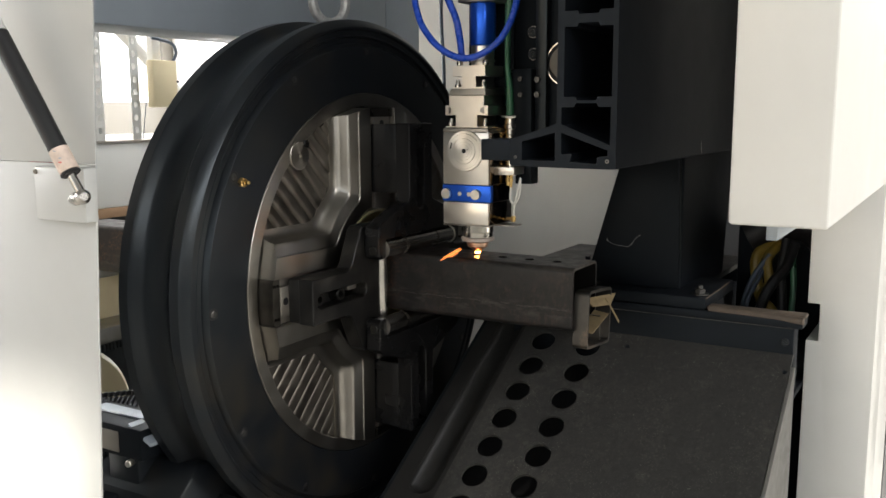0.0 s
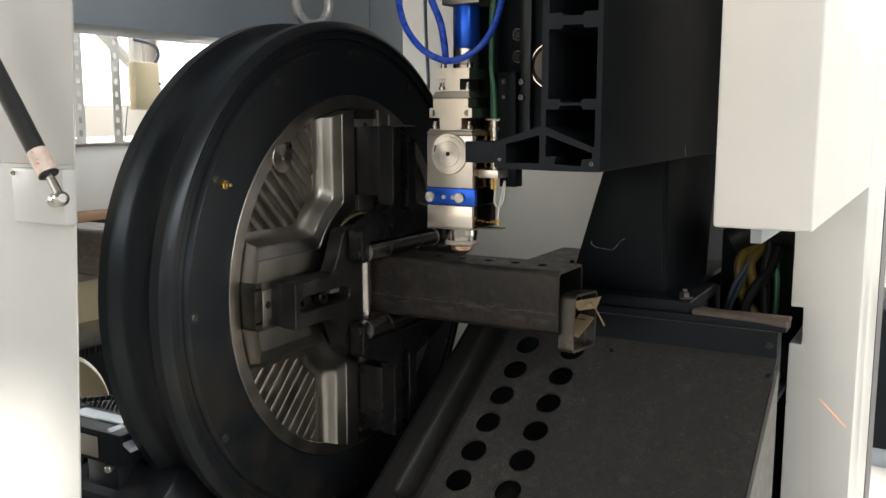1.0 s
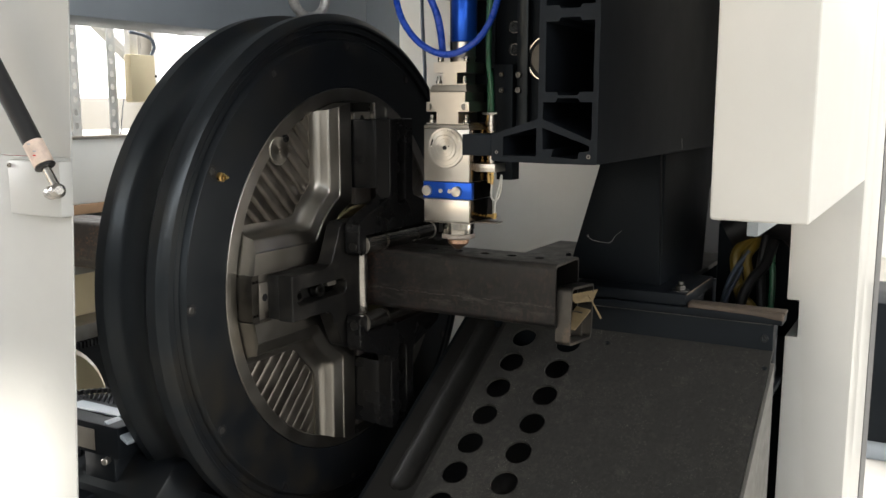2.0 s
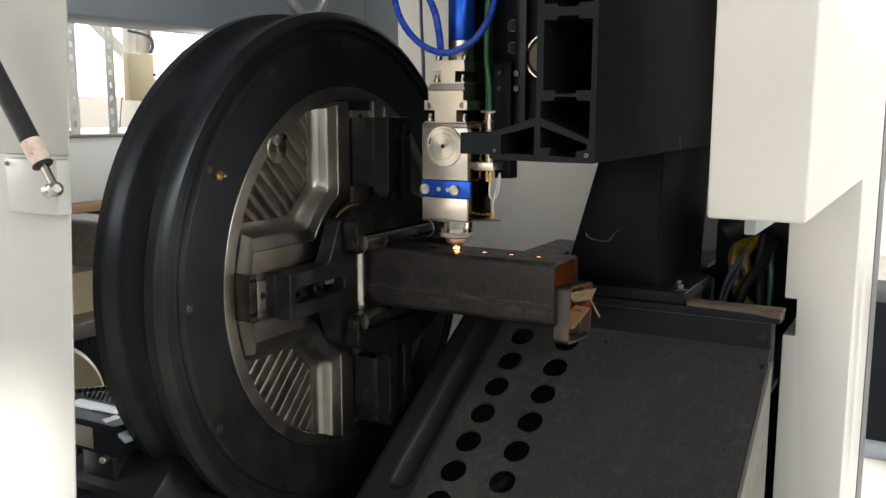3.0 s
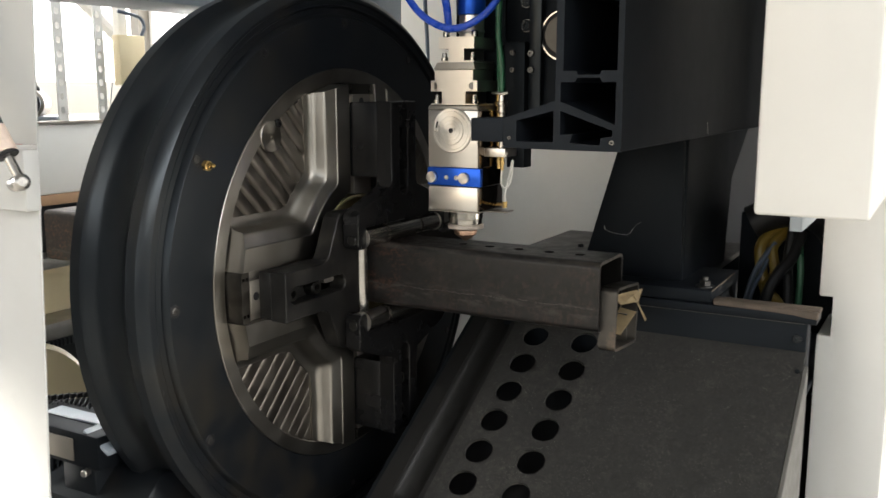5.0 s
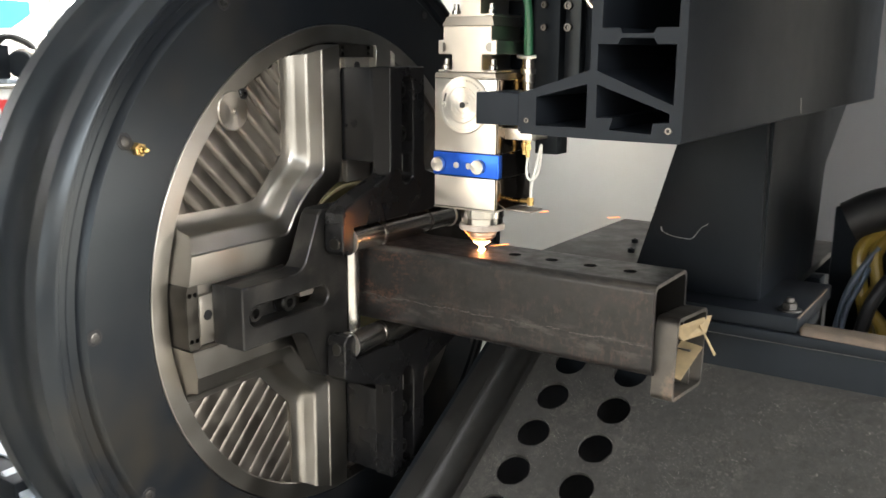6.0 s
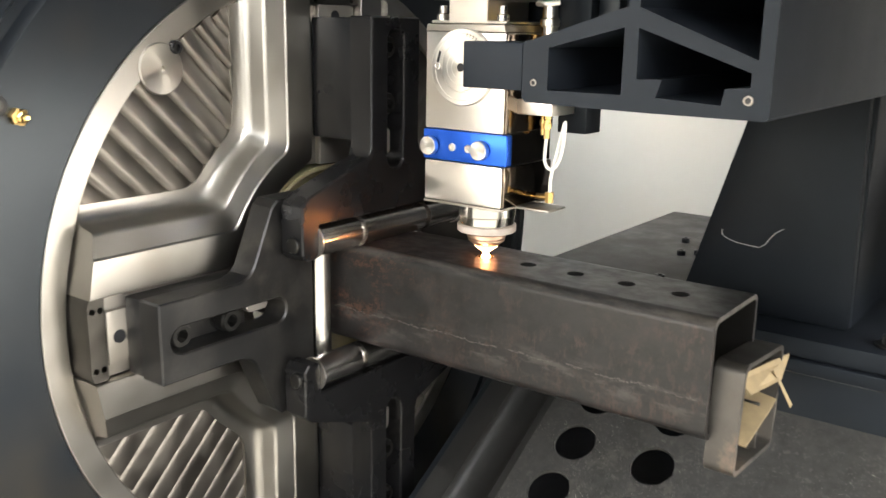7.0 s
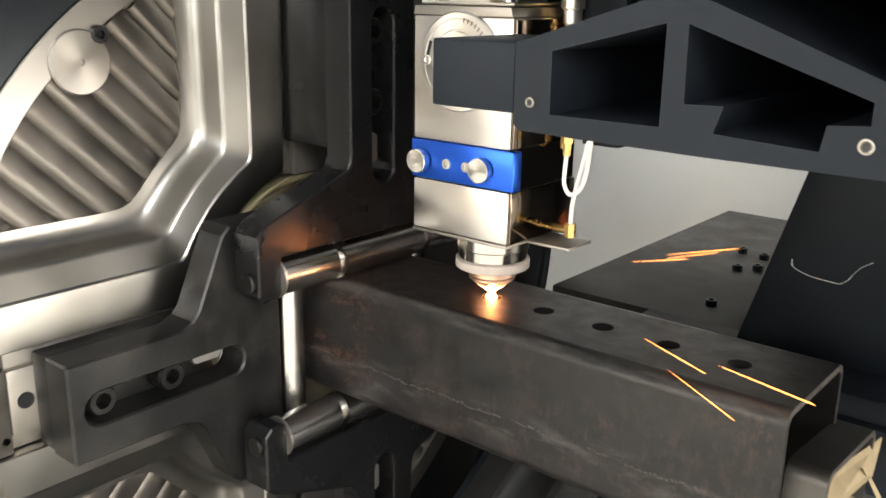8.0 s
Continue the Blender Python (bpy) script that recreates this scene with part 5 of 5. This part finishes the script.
    part("housing", rod((-1.24, 0.33, 1.352), (-1.30, 0.40, 1.352), 0.036, 24, 0.006), STEEL_DARK, motor)
    part("base", block(-1.33, -1.21, 0.27, 0.41, 1.308, 1.318, 0.002), PAINT_GREY, motor)
    part("end_bell", rod((-1.225, 0.312, 1.352), (-1.24, 0.33, 1.352), 0.030, 24, 0.004), PAINT_BLACK, motor)
    part("cable_box", block(-1.30, -1.24, 0.26, 0.30, 1.318, 1.395, 0.004), PAINT_BLACK, motor)
    part("lead", hose([(-1.26, 0.28, 1.395), (-1.25, 0.30, 1.415), (-1.26, 0.35, 1.405), (-1.27, 0.38, 1.388)], 0.008, 8), RUBBER, motor)
    coil = thing("cable_coil", (-1.25, 0.17, 1.308), "black cable coiled on the white cover", "cable coil")
    part("coil", hose([(-1.25 + 0.045 * math.cos(a * 0.7), 0.19 + 0.05 * math.sin(a * 0.7), 1.318 + 0.0012 * a) for a in range(24)], 0.008, 8, 3), RUBBER, coil)
    sign = thing("warning_sign", (-1.15, 0.16, 1.13), "white sign with a red border on the cover", "sign")
    part("board", block(-1.1495, -1.1475, 0.02, 0.232, 1.135, 1.277), PAINT_WHITE, sign)
    part("border", loops_solid([(0.02, 1.135), (0.232, 1.135), (0.232, 1.277), (0.02, 1.277)], [[(0.04, 1.155), (0.212, 1.155), (0.212, 1.257), (0.04, 1.257)]], lambda u, v, h: (h, u, v), -1.1472, -1.1460), RED, sign, "red painted border")
    for k in range(4):
        part("writing_bar", block(-1.1472, -1.1465, 0.055, 0.18 - 0.02 * (k % 2), 1.17 + 0.02 * k, 1.178 + 0.02 * k), RUBBER, sign)
    cab = thing("far_cabinet", (0.95, 2.75, 0.0), "dark machine cabinet standing beyond the corner post", "cabinet")
    part("body", block(0.66, 1.3, 2.5, 3.0, 0.08, 0.64, 0.006), PAINT_BLACK, cab)
    part("plinth", block(0.68, 1.28, 2.52, 2.98, 0.0, 0.0795, 0.002), PAINT_GREY, cab)
    label = thing("red_label", (-1.19, 0.17, 0.86), "red label plate with a grey bar on the bed", "label")
    part("plate", block(-1.1990, -1.1960, 0.02, 0.258, 0.845, 0.934), RED, label)
    part("writing_bar", block(-1.1955, -1.1945, 0.13, 0.236, 0.890, 0.902), PAINT_GREY, label)
    wheel = thing("hand_wheel", (-1.6, 0.05, 1.31), "dark spoked hand wheel behind the cover", "hand wheel")
    part("rim", lathe((-1.5, 0.13, 1.44), (1, 0, 0), [(-0.012, 0.062), (0.012, 0.062), (0.014, 0.07), (0.012, 0.078), (-0.012, 0.078), (-0.014, 0.07)], 40, close=True), BLACK_OXIDE, wheel)
    part("post", block(-1.52, -1.49, 0.12, 0.14, 1.308, 1.37, 0.002), PAINT_WHITE, wheel)
    for k in range(3):
        a = radians(30 + 60 * k)
        d = Vector((0, math.cos(a), math.sin(a))) * 0.063
        part("spoke", rod(Vector((-1.5, 0.13, 1.44)) - d, Vector((-1.5, 0.13, 1.44)) + d, 0.007, 10), NICKEL, wheel)
    far = thing("far_rack", (-4.2, 2.3, 0.0), "pale storage rack with a teal sheet far back in the hall", "rack")
    part("upright", block(-4.2, -4.1, 2.34, 2.44, 0.0, 2.6), PAINT_GREY, far)
    part("upright", block(-4.2, -4.1, 1.2, 1.3, 0.0, 2.6), PAINT_GREY, far)
    part("brace", hose([(-4.15, 1.3, 1.2), (-4.15, 2.34, 1.9)], 0.04, 8), HALL_WHITE, far)
    part("brace", hose([(-4.15, 1.6, 1.15), (-4.15, 2.34, 1.62)], 0.03, 8), HALL_WHITE, far)
    part("sheet", block(-4.3, -4.28, 2.1, 2.30, 1.50, 1.66), TEAL, far, "bright teal sheet")
    part("shelf", block(-4.3, -4.0, 1.2, 2.44, 1.35, 1.40), HALL_WHITE, far)


background()


def drive():
    m = thing("drive_motor", (-0.28, -0.38, 0.0), "black ribbed drive motor with silver fittings beside the chuck", "motor")
    part("housing", lathe((-0.36, -0.36, 0.825), (0.75, 0.66, 0), [(0, 0.0), (0, 0.062), (0.01, 0.070), (0.15, 0.070), (0.155, 0.05), (0.155, 0)], 40), PAINT_BLACK, m)
    for k in range(14):
        part("cooling_fin", lathe((-0.36 + 0.75 * 0.008 * k, -0.36 + 0.66 * 0.008 * k, 0.825), (0.75, 0.66, 0), [(0.004, 0.069), (0.004, 0.078), (0.0065, 0.078), (0.0065, 0.069)], 40, close=True), PAINT_BLACK, m)
    box = part("terminal_box", block(-0.335, -0.150, -0.405, -0.325, 0.850, 0.902, 0.004), PAINT_BLACK, m)
    part("lid", block(-0.300, -0.185, -0.372, -0.345, 0.9025, 0.906, 0.001), PAINT_GREY, box, "bright terminal box lid")
    part("lid_step", prism([(-0.184, 0.9065), (-0.135, 0.882), (-0.135, 0.876), (-0.184, 0.9005)], "y", -0.400, -0.372, 0.001), PAINT_GREY, box, "bright sloping lid edge")
    part("name_plate", block(-0.30, -0.20, -0.4075, -0.4052, 0.858, 0.892, 0.001), STEEL_DARK, box, "grey metal name plate")
    part("flange", block(-0.235, -0.165, -0.40, -0.27, 0.76, 0.86, 0.004), BLACK_OXIDE, m)
    part("bracket", block(-0.21, -0.160, -0.345, -0.285, 0.735, 0.7595, 0.002), STEEL_DARK, m)
    part("bolt", rod((-0.18, -0.395, 0.845), (-0.175, -0.412, 0.845), 0.0055, 14, 0.001), NICKEL, m)
    part("bolt", rod((-0.164, -0.30, 0.80), (-0.150, -0.313, 0.80), 0.006, 14, 0.001), NICKEL, m)
    part("foot", block(-0.34, -0.20, -0.45, -0.30, 0.0, 0.79, 0.004), PAINT_BLACK, m)
    chain = thing("cable_chain", (-0.3, -0.32, 0.9065), "black toothed cable chain beside the motor", "cable chain")
    for k in range(14):
        p = Vector((-0.345 + 0.0075 * k, -0.350 + 0.0062 * k, 0.9065 + 0.0004 * k))
        part("link", block(p.x, p.x + 0.0045, p.y - 0.006, p.y + 0.006, p.z, p.z + 0.008, 0.001, 1), RUBBER, chain)
    drum = thing("cream_drum", (-0.75, 0.0, 0.0), "cream painted round drum behind the chuck", "drum")
    part("shell", rod((-0.62, -0.185, 0.752), (-0.90, -0.185, 0.752), 0.164, 48, 0.01), CREAM, drum)
    part("stand", block(-0.85, -0.66, -0.29, -0.11, 0.0, 0.62, 0.004), PAINT_BLACK, drum)
    shaft = thing("drive_shaft", (-0.6, -0.1, 0.95), "dark toothed shaft behind the chuck", "shaft")
    part("shaft", rod((-0.75, 0.10, 1.075), (-0.20, -0.20, 1.04), 0.022, 24, 0.002), BLACK_OXIDE, shaft)


drive()


# ---- the cut: glowing arc, spray inside the tube and flying sparks ----
def cutting_arc():
    a = thing("cutting_arc", (0.2225, 0, 1.1505), "glowing orange cutting arc under the nozzle", "arc")
    part("flame", lathe((0.2225, 0, 1.1495), (0, 0, 1), [(0, 0.0), (0, 0.0042), (0.0010, 0.0040), (0.0018, 0.0032), (0.0030, 0.0026), (0.0064, 0.0022), (0.0064, 0)], 24), ARC_CORE, a)
    part("nozzle_glow_shell", lathe((0.2225, 0, 1.1495), (0, 0, 1), [(0.0050, 0.0030), (0.0062, 0.0044), (0.0085, 0.0076), (0.0108, 0.0107), (0.0112, 0.0102), (0.0085, 0.0066)], 28, close=True), LIT_NOZZLE, a, "glowing shell imitating the nozzle tip lit by the flame")
    return a


def molten_spray():
    s = thing("molten_spray", (0.34, 0.0, 1.075), "glowing orange metal spray inside the tube", "spray")
    for k in range(7):
        p = Vector((0.315 + 0.012 * k, random.uniform(-0.030, -0.005), random.uniform(1.062, 1.092)))
        part("droplet", rod(p, p + Vector((0.016, random.uniform(-0.004, 0.004), -0.008)), 0.0016, 8), SPRAY, s)
    for x, r in ((0.3750, 0.0060), (0.3265, 0.0052), (0.2785, 0.0066), (0.2290, 0.0014)):
        drop = lathe((0, 0, 0), (0, 0, 1), [(-math.cos(k * math.pi / 6) * 0.0030, math.sin(k * math.pi / 6)) for k in range(7)], 14)
        part("lit_hole_blob", turned(drop, Matrix.Translation((x, 0.0035, 1.1466)) @ Matrix.Diagonal((r, 0.0042, 1, 1))), HOLE_GLOW, s, "glowing blob standing in for a cut hole's lit wall")
    return s


def spark_things():
    """Each spark: the moment it is seen, its two ends, thickness."""
    made = []
    seen = [
        (0.0, (0.214, -0.110, 1.155), (0.211, -0.034, 1.163), 0.0013), (0.0, (0.213, -0.100, 1.158), (0.211, -0.036, 1.166), 0.0010), (0.0, (0.216, -0.085, 1.156), (0.213, -0.050, 1.159), 0.0008),
        (0.2, (0.10, -0.16, 1.17), (0.13, -0.12, 1.19), 0.0010), (0.2, (0.12, -0.20, 1.13), (0.15, -0.15, 1.16), 0.0010), (0.2, (0.11, -0.17, 1.15), (0.14, -0.13, 1.17), 0.0010), (0.2, (0.04, -0.32, 1.08), (0.06, -0.30, 1.12), 0.0010),
        (0.5, (0.289, 0.009, 1.166), (0.402, -0.012, 1.160), 0.0013), (0.5, (0.330, 0.006, 1.160), (0.460, -0.014, 1.158), 0.0014), (0.5, (0.402, -0.012, 1.164), (0.503, -0.016, 1.160), 0.0011),
        (0.8, (0.26, 0.0, 1.162), (0.40, 0.0, 1.164), 0.0022), (0.8, (0.25, -0.02, 1.175), (0.33, -0.01, 1.185), 0.0010), (0.8, (0.58, 0.02, 1.10), (0.62, 0.02, 1.07), 0.0010), (0.8, (0.16, -0.1, 0.90), (0.155, -0.1, 0.94), 0.0009), (0.8, (0.18, -0.1, 0.83), (0.175, -0.1, 0.88), 0.0009),
        (1.0, (0.791, -0.05, 1.013), (0.828, -0.05, 0.977), 0.0007),
        (2.8, (0.45, 0.0, 1.07), (0.475, 0.0, 1.045), 0.0020), (2.8, (0.44, 0.0, 1.11), (0.47, 0.01, 1.115), 0.0010), (2.8, (0.46, 0.0, 1.09), (0.49, 0.0, 1.07), 0.0009), (2.8, (0.53, -0.05, 0.97), (0.535, -0.05, 0.94), 0.0008), (2.8, (0.58, -0.05, 0.975), (0.59, -0.05, 0.945), 0.0008),
        (4.0, (0.43, 0.0, 1.125), (0.450, 0.0, 1.100), 0.0020), (4.0, (0.415, 0.0, 1.135), (0.430, 0.0, 1.120), 0.0008),
        (4.2, (0.41, 0.0, 1.14), (0.43, 0.0, 1.11), 0.0012), (4.2, (0.50, 0.02, 1.12), (0.52, 0.02, 1.115), 0.0008), (4.2, (0.48, 0.02, 1.08), (0.50, 0.02, 1.07), 0.0008),
        (0.1, (0.013, -0.1, 1.114), (0.046, -0.1, 1.123), 0.0008), (0.1, (0.096, -0.1, 1.049), (0.116, -0.1, 1.08), 0.0008), (0.1, (0.135, 0.0, 1.172), (0.168, 0.0, 1.165), 0.0008),
        (0.2, (0.066, -0.1, 1.209), (0.139, -0.1, 1.202), 0.0008), (0.2, (0.032, -0.1, 1.088), (0.09, -0.1, 1.111), 0.0008), (0.2, (0.048, -0.1, 1.08), (0.135, -0.1, 1.124), 0.0008),
        (0.4, (0.398, 0.0, 1.191), (0.431, 0.0, 1.188), 0.0008), (0.4, (0.412, 0.0, 1.212), (0.431, 0.0, 1.207), 0.0008), (0.6, (0.038, -0.1, 1.076), (0.087, -0.1, 1.102), 0.0008),
        (0.6, (0.128, -0.1, 1.11), (0.159, -0.1, 1.13), 0.0008), (0.6, (0.535, 0.0, 1.114), (0.571, 0.0, 1.095), 0.0008), (0.7, (0.115, -0.1, 1.074), (0.148, -0.1, 1.103), 0.0008),
        (0.7, (0.179, -0.1, 1.109), (0.199, -0.1, 1.131), 0.0008), (0.7, (0.195, -0.1, 1.068), (0.212, -0.1, 1.101), 0.0008), (0.7, (0.221, -0.1, 1.091), (0.231, -0.1, 1.12), 0.0008),
        (0.7, (0.261, -0.1, 1.078), (0.259, -0.1, 1.106), 0.0008), (0.7, (0.335, 0.0, 1.172), (0.459, 0.0, 1.187), 0.0008), (0.7, (0.438, 0.0, 1.175), (0.504, 0.0, 1.169), 0.0008),
        (2.9, (0.463, 0.0, 1.137), (0.477, 0.0, 1.134), 0.0008), (2.9, (0.492, 0.0, 1.096), (0.506, 0.0, 1.085), 0.0008), (2.9, (0.532, 0.0, 1.098), (0.547, 0.0, 1.084), 0.0008),
        (4.1, (0.498, 0.0, 1.069), (0.507, 0.0, 1.053), 0.0008), (4.2, (0.474, 0.0, 1.148), (0.49, 0.0, 1.146), 0.0008), (4.2, (0.467, 0.0, 1.103), (0.485, 0.0, 1.097), 0.0008),
        (5.4, (0.261, 0.0, 1.197), (0.288, 0.0, 1.193), 0.0008), (5.4, (0.306, 0.0, 1.198), (0.359, 0.0, 1.205), 0.0008), (5.4, (0.324, 0.0, 1.19), (0.353, 0.0, 1.186), 0.0008),
        (5.4, (0.282, -0.1, 1.017), (0.291, -0.1, 0.995), 0.0008), (5.4, (0.31, -0.1, 1.001), (0.313, -0.1, 0.989), 0.0008), (5.4, (0.349, -0.1, 0.981), (0.356, -0.1, 0.95), 0.0008),
        (5.6, (0.293, 0.0, 1.196), (0.328, 0.0, 1.211), 0.0008), (5.6, (0.318, 0.0, 1.213), (0.347, 0.0, 1.218), 0.0008), (5.6, (0.289, 0.0, 1.164), (0.306, 0.0, 1.16), 0.0008),
        (5.8, (0.297, -0.0, 1.222), (0.323, -0.0, 1.228), 0.0008), (5.8, (0.335, 0.0, 1.236), (0.362, -0.0, 1.241), 0.0008), (5.9, (0.325, -0.0, 1.211), (0.364, -0.0, 1.231), 0.0008),
        (5.9, (0.347, 0.0, 1.218), (0.404, 0.0, 1.237), 0.0008), (5.9, (0.31, 0.0, 1.19), (0.34, 0.0, 1.201), 0.0008), (6.1, (0.29, 0.0, 1.204), (0.326, 0.0, 1.227), 0.0008),
        (6.1, (0.326, -0.0, 1.216), (0.356, 0.0, 1.23), 0.0008), (6.1, (0.305, 0.0, 1.19), (0.326, 0.0, 1.203), 0.0008), (6.2, (0.27, 0.0, 1.185), (0.281, 0.0, 1.19), 0.0008),
        (6.2, (0.306, 0.0, 1.205), (0.337, 0.0, 1.206), 0.0008), (6.2, (0.324, 0.0, 1.199), (0.367, 0.0, 1.212), 0.0008), (7.6, (0.156, -0.1, 1.194), (0.161, -0.1, 1.203), 0.0008),
        (7.6, (0.169, -0.1, 1.166), (0.17, -0.1, 1.181), 0.0008), (7.6, (0.182, -0.1, 1.196), (0.187, -0.1, 1.182), 0.0008), (7.6, (0.129, -0.1, 1.138), (0.14, -0.1, 1.156), 0.0008),
        (7.8, (0.359, 0.0, 1.177), (0.367, 0.0, 1.166), 0.0008),
        (5.5, (0.138, 0.0, 1.168), (0.194, 0.0, 1.180), 0.0012), (5.5, (0.169, 0.0, 1.172), (0.214, 0.0, 1.156), 0.0007), (5.5, (0.391, 0.0, 1.208), (0.43, 0.0, 1.202), 0.0009), (5.5, (0.41, 0.0, 1.200), (0.434, 0.0, 1.203), 0.0014), (5.5, (0.408, 0.0, 1.172), (0.418, 0.0, 1.168), 0.0022), (5.5, (0.370, 0.0, 1.188), (0.376, 0.0, 1.190), 0.0009),
        (5.5, (0.207, 0.0, 1.039), (0.209, 0.0, 1.005), 0.0014), (5.5, (0.234, 0.0, 0.905), (0.234, 0.0, 0.880), 0.0009), (5.5, (0.255, 0.0, 1.196), (0.275, 0.0, 1.192), 0.0010),
        (6.0, (0.207, -0.02, 1.178), (0.221, -0.01, 1.160), 0.0008), (6.0, (0.235, 0.0, 1.156), (0.262, 0.0, 1.162), 0.0006), (6.0, (0.300, 0.0, 1.204), (0.312, 0.0, 1.207), 0.0006), (6.0, (0.385, 0.0, 1.207), (0.400, 0.0, 1.209), 0.0006),
        (6.5, (0.166, 0.0, 1.180), (0.174, 0.0, 1.170), 0.0008), (6.5, (0.164, 0.0, 1.172), (0.176, 0.0, 1.168), 0.0008), (6.5, (0.172, 0.0, 1.196), (0.184, 0.0, 1.198), 0.0008),
        (7.5, (0.165, -0.02, 1.163), (0.212, -0.01, 1.160), 0.0010), (7.5, (0.176, -0.02, 1.166), (0.214, -0.01, 1.164), 0.0008),
        (7.8, (0.23, -0.01, 1.158), (0.30, -0.03, 1.160), 0.0014), (7.8, (0.23, -0.01, 1.162), (0.34, -0.02, 1.165), 0.0010), (7.8, (0.225, -0.02, 1.150), (0.25, -0.06, 1.135), 0.0009), (7.9, (0.235, -0.01, 1.16), (0.31, -0.02, 1.16), 0.0020), (7.9, (0.12, -0.15, 1.12), (0.16, -0.12, 1.135), 0.0009),
        (8.0, (0.272, 0.122, 1.160), (0.303, 0.162, 1.160), 0.00042), (8.0, (0.283, 0.160, 1.160), (0.323, 0.224, 1.160), 0.00042), (8.0, (0.288, 0.150, 1.160), (0.315, 0.200, 1.160), 0.00036),
        (8.0, (0.359, -0.023, 1.160), (0.415, -0.051, 1.160), 0.00042), (8.0, (0.414, -0.034, 1.160), (0.477, -0.051, 1.160), 0.00054), (8.0, (0.394, -0.059, 1.160), (0.452, -0.098, 1.160), 0.00030),
    ]
    for k in range(46):
        side = -1 if k < 26 else 1
        a = random.uniform(0.2, 1.0)
        p = Vector((0.2225 + side * 0.16 * a + random.uniform(-0.03, 0.03) + (0.06 if side > 0 else 0.02), -0.06 - 0.12 * random.random(), 1.13 - 0.13 * random.random()))
        d = Vector((side * (0.2 + 0.9 * a), -0.15, -0.9 + (0.5 if side > 0 else 0.0) * a)).normalized() * random.uniform(0.02, 0.05)
        seen.append((5.3, tuple(p), tuple(p + d), 0.0009))
    for t, a, b, r in seen:
        r *= 0.75
        a, b = Vector(a), Vector(b)
        d = b - a
        s = new("spark")
        ORIGIN[s] = Vector((0, 0, 0))
        tagged(s, "thin glowing orange spark thrown from the cut", "spark", "cutting sparks")
        part("streak", lathe((-d.length / 2, 0, 0), (1, 0, 0), [(0, 0), (d.length * 0.1, r * 0.5), (d.length * 0.6, r), (d.length * 0.95, r * 0.8), (d.length, 0)], 6), SPARK, s)
        q = d.to_track_quat("X", "Z").to_matrix().to_4x4()
        s.matrix_world = Matrix.Translation((a + b) / 2) @ q
        made.append((s, t, (a + b) / 2, d.normalized(), q))
    return made


ARC_THING = cutting_arc()
SPRAY_THING = molten_spray()
SPARKS = spark_things()


def motions():
    # the feed slides the tube, with its offcut, through the chuck
    ends = [(0.0, 0.4145), (0.5, 0.417), (1.0, 0.4168), (1.5, 0.417), (1.7, 0.417), (2.8, 0.417), (3.0, 0.418), (3.5, 0.421), (4.0, 0.412), (4.2, 0.411), (4.7, 0.43), (5.1, 0.462), (5.3, 0.463), (8.0, 0.463)]
    for ob, base in ((TUBE_THING, Vector((0.2, 0, ZC - 0.05))), (CUT_THING, Vector((0.472, 0.012, 1.015)))):
        walk(ob, [(t, Matrix.Translation(base + Vector((e - TUBE_END, 0, 0)))) for t, e in ends])
    lift = [(0.0, 0.0), (0.8, 0.0), (1.5, -0.002), (4.2, -0.002), (5.3, 0.002), (6.0, 0.002), (6.8, 0.001), (8.0, 0.0)]
    walk(HEAD, [(t, Matrix.Translation((0.2225, 0.0, 1.153 + z))) for t, z in lift])
    # the arc draws back into the nozzle while the beam is off
    on = [(0.0, 0.0042), (0.85, 0.0042), (0.92, 0.034), (2.70, 0.034), (2.76, 0.0025), (3.02, 0.0025), (3.12, 0.034), (4.25, 0.034), (5.15, 0.034), (5.25, 0.0), (8.0, 0.0)]
    walk(ARC_THING, [(t, Matrix.Translation((0.2225, 0, 1.1505 + z))) for t, z in on])
    spray = [(0.0, -0.85), (2.6, -0.85), (2.75, -0.0055), (3.0, -0.0045), (3.5, -0.0015), (4.0, -0.0105), (4.2, -0.0115), (4.4, -0.85), (8.0, -0.85)]
    walk(SPRAY_THING, [(t, Matrix.Translation((0.34 + x, 0, 1.075))) for t, x in spray])
    # sparks jump from below the scrap box to spots fitted to the camera's view
    for k, (s, t, p, d, q) in enumerate(SPARKS):
        rest = Matrix.Translation((0.30 + 0.007 * (k % 50), -0.28 + 0.004 * k, 0.20)) @ q
        rows = [(0.0, rest), (t - 0.068, rest)] if t > 0.15 else ([(0.0, rest)] if t > 0.05 else [])
        if t > 0.05:
            rows.append((t - 0.034, Matrix.Translation(p - d * 0.006) @ q))
        rows.append((t, Matrix.Translation(p) @ q))
        if t < 7.9:
            rows += [(t + 0.034, Matrix.Translation(p + d * 0.006) @ q), (t + 0.068, rest), (8.0, rest)]
        elif t < 8.0:
            rows += [(t + 0.034, Matrix.Translation(p + d * 0.006) @ q), (8.0, rest)]
        walk(s, rows)


motions()
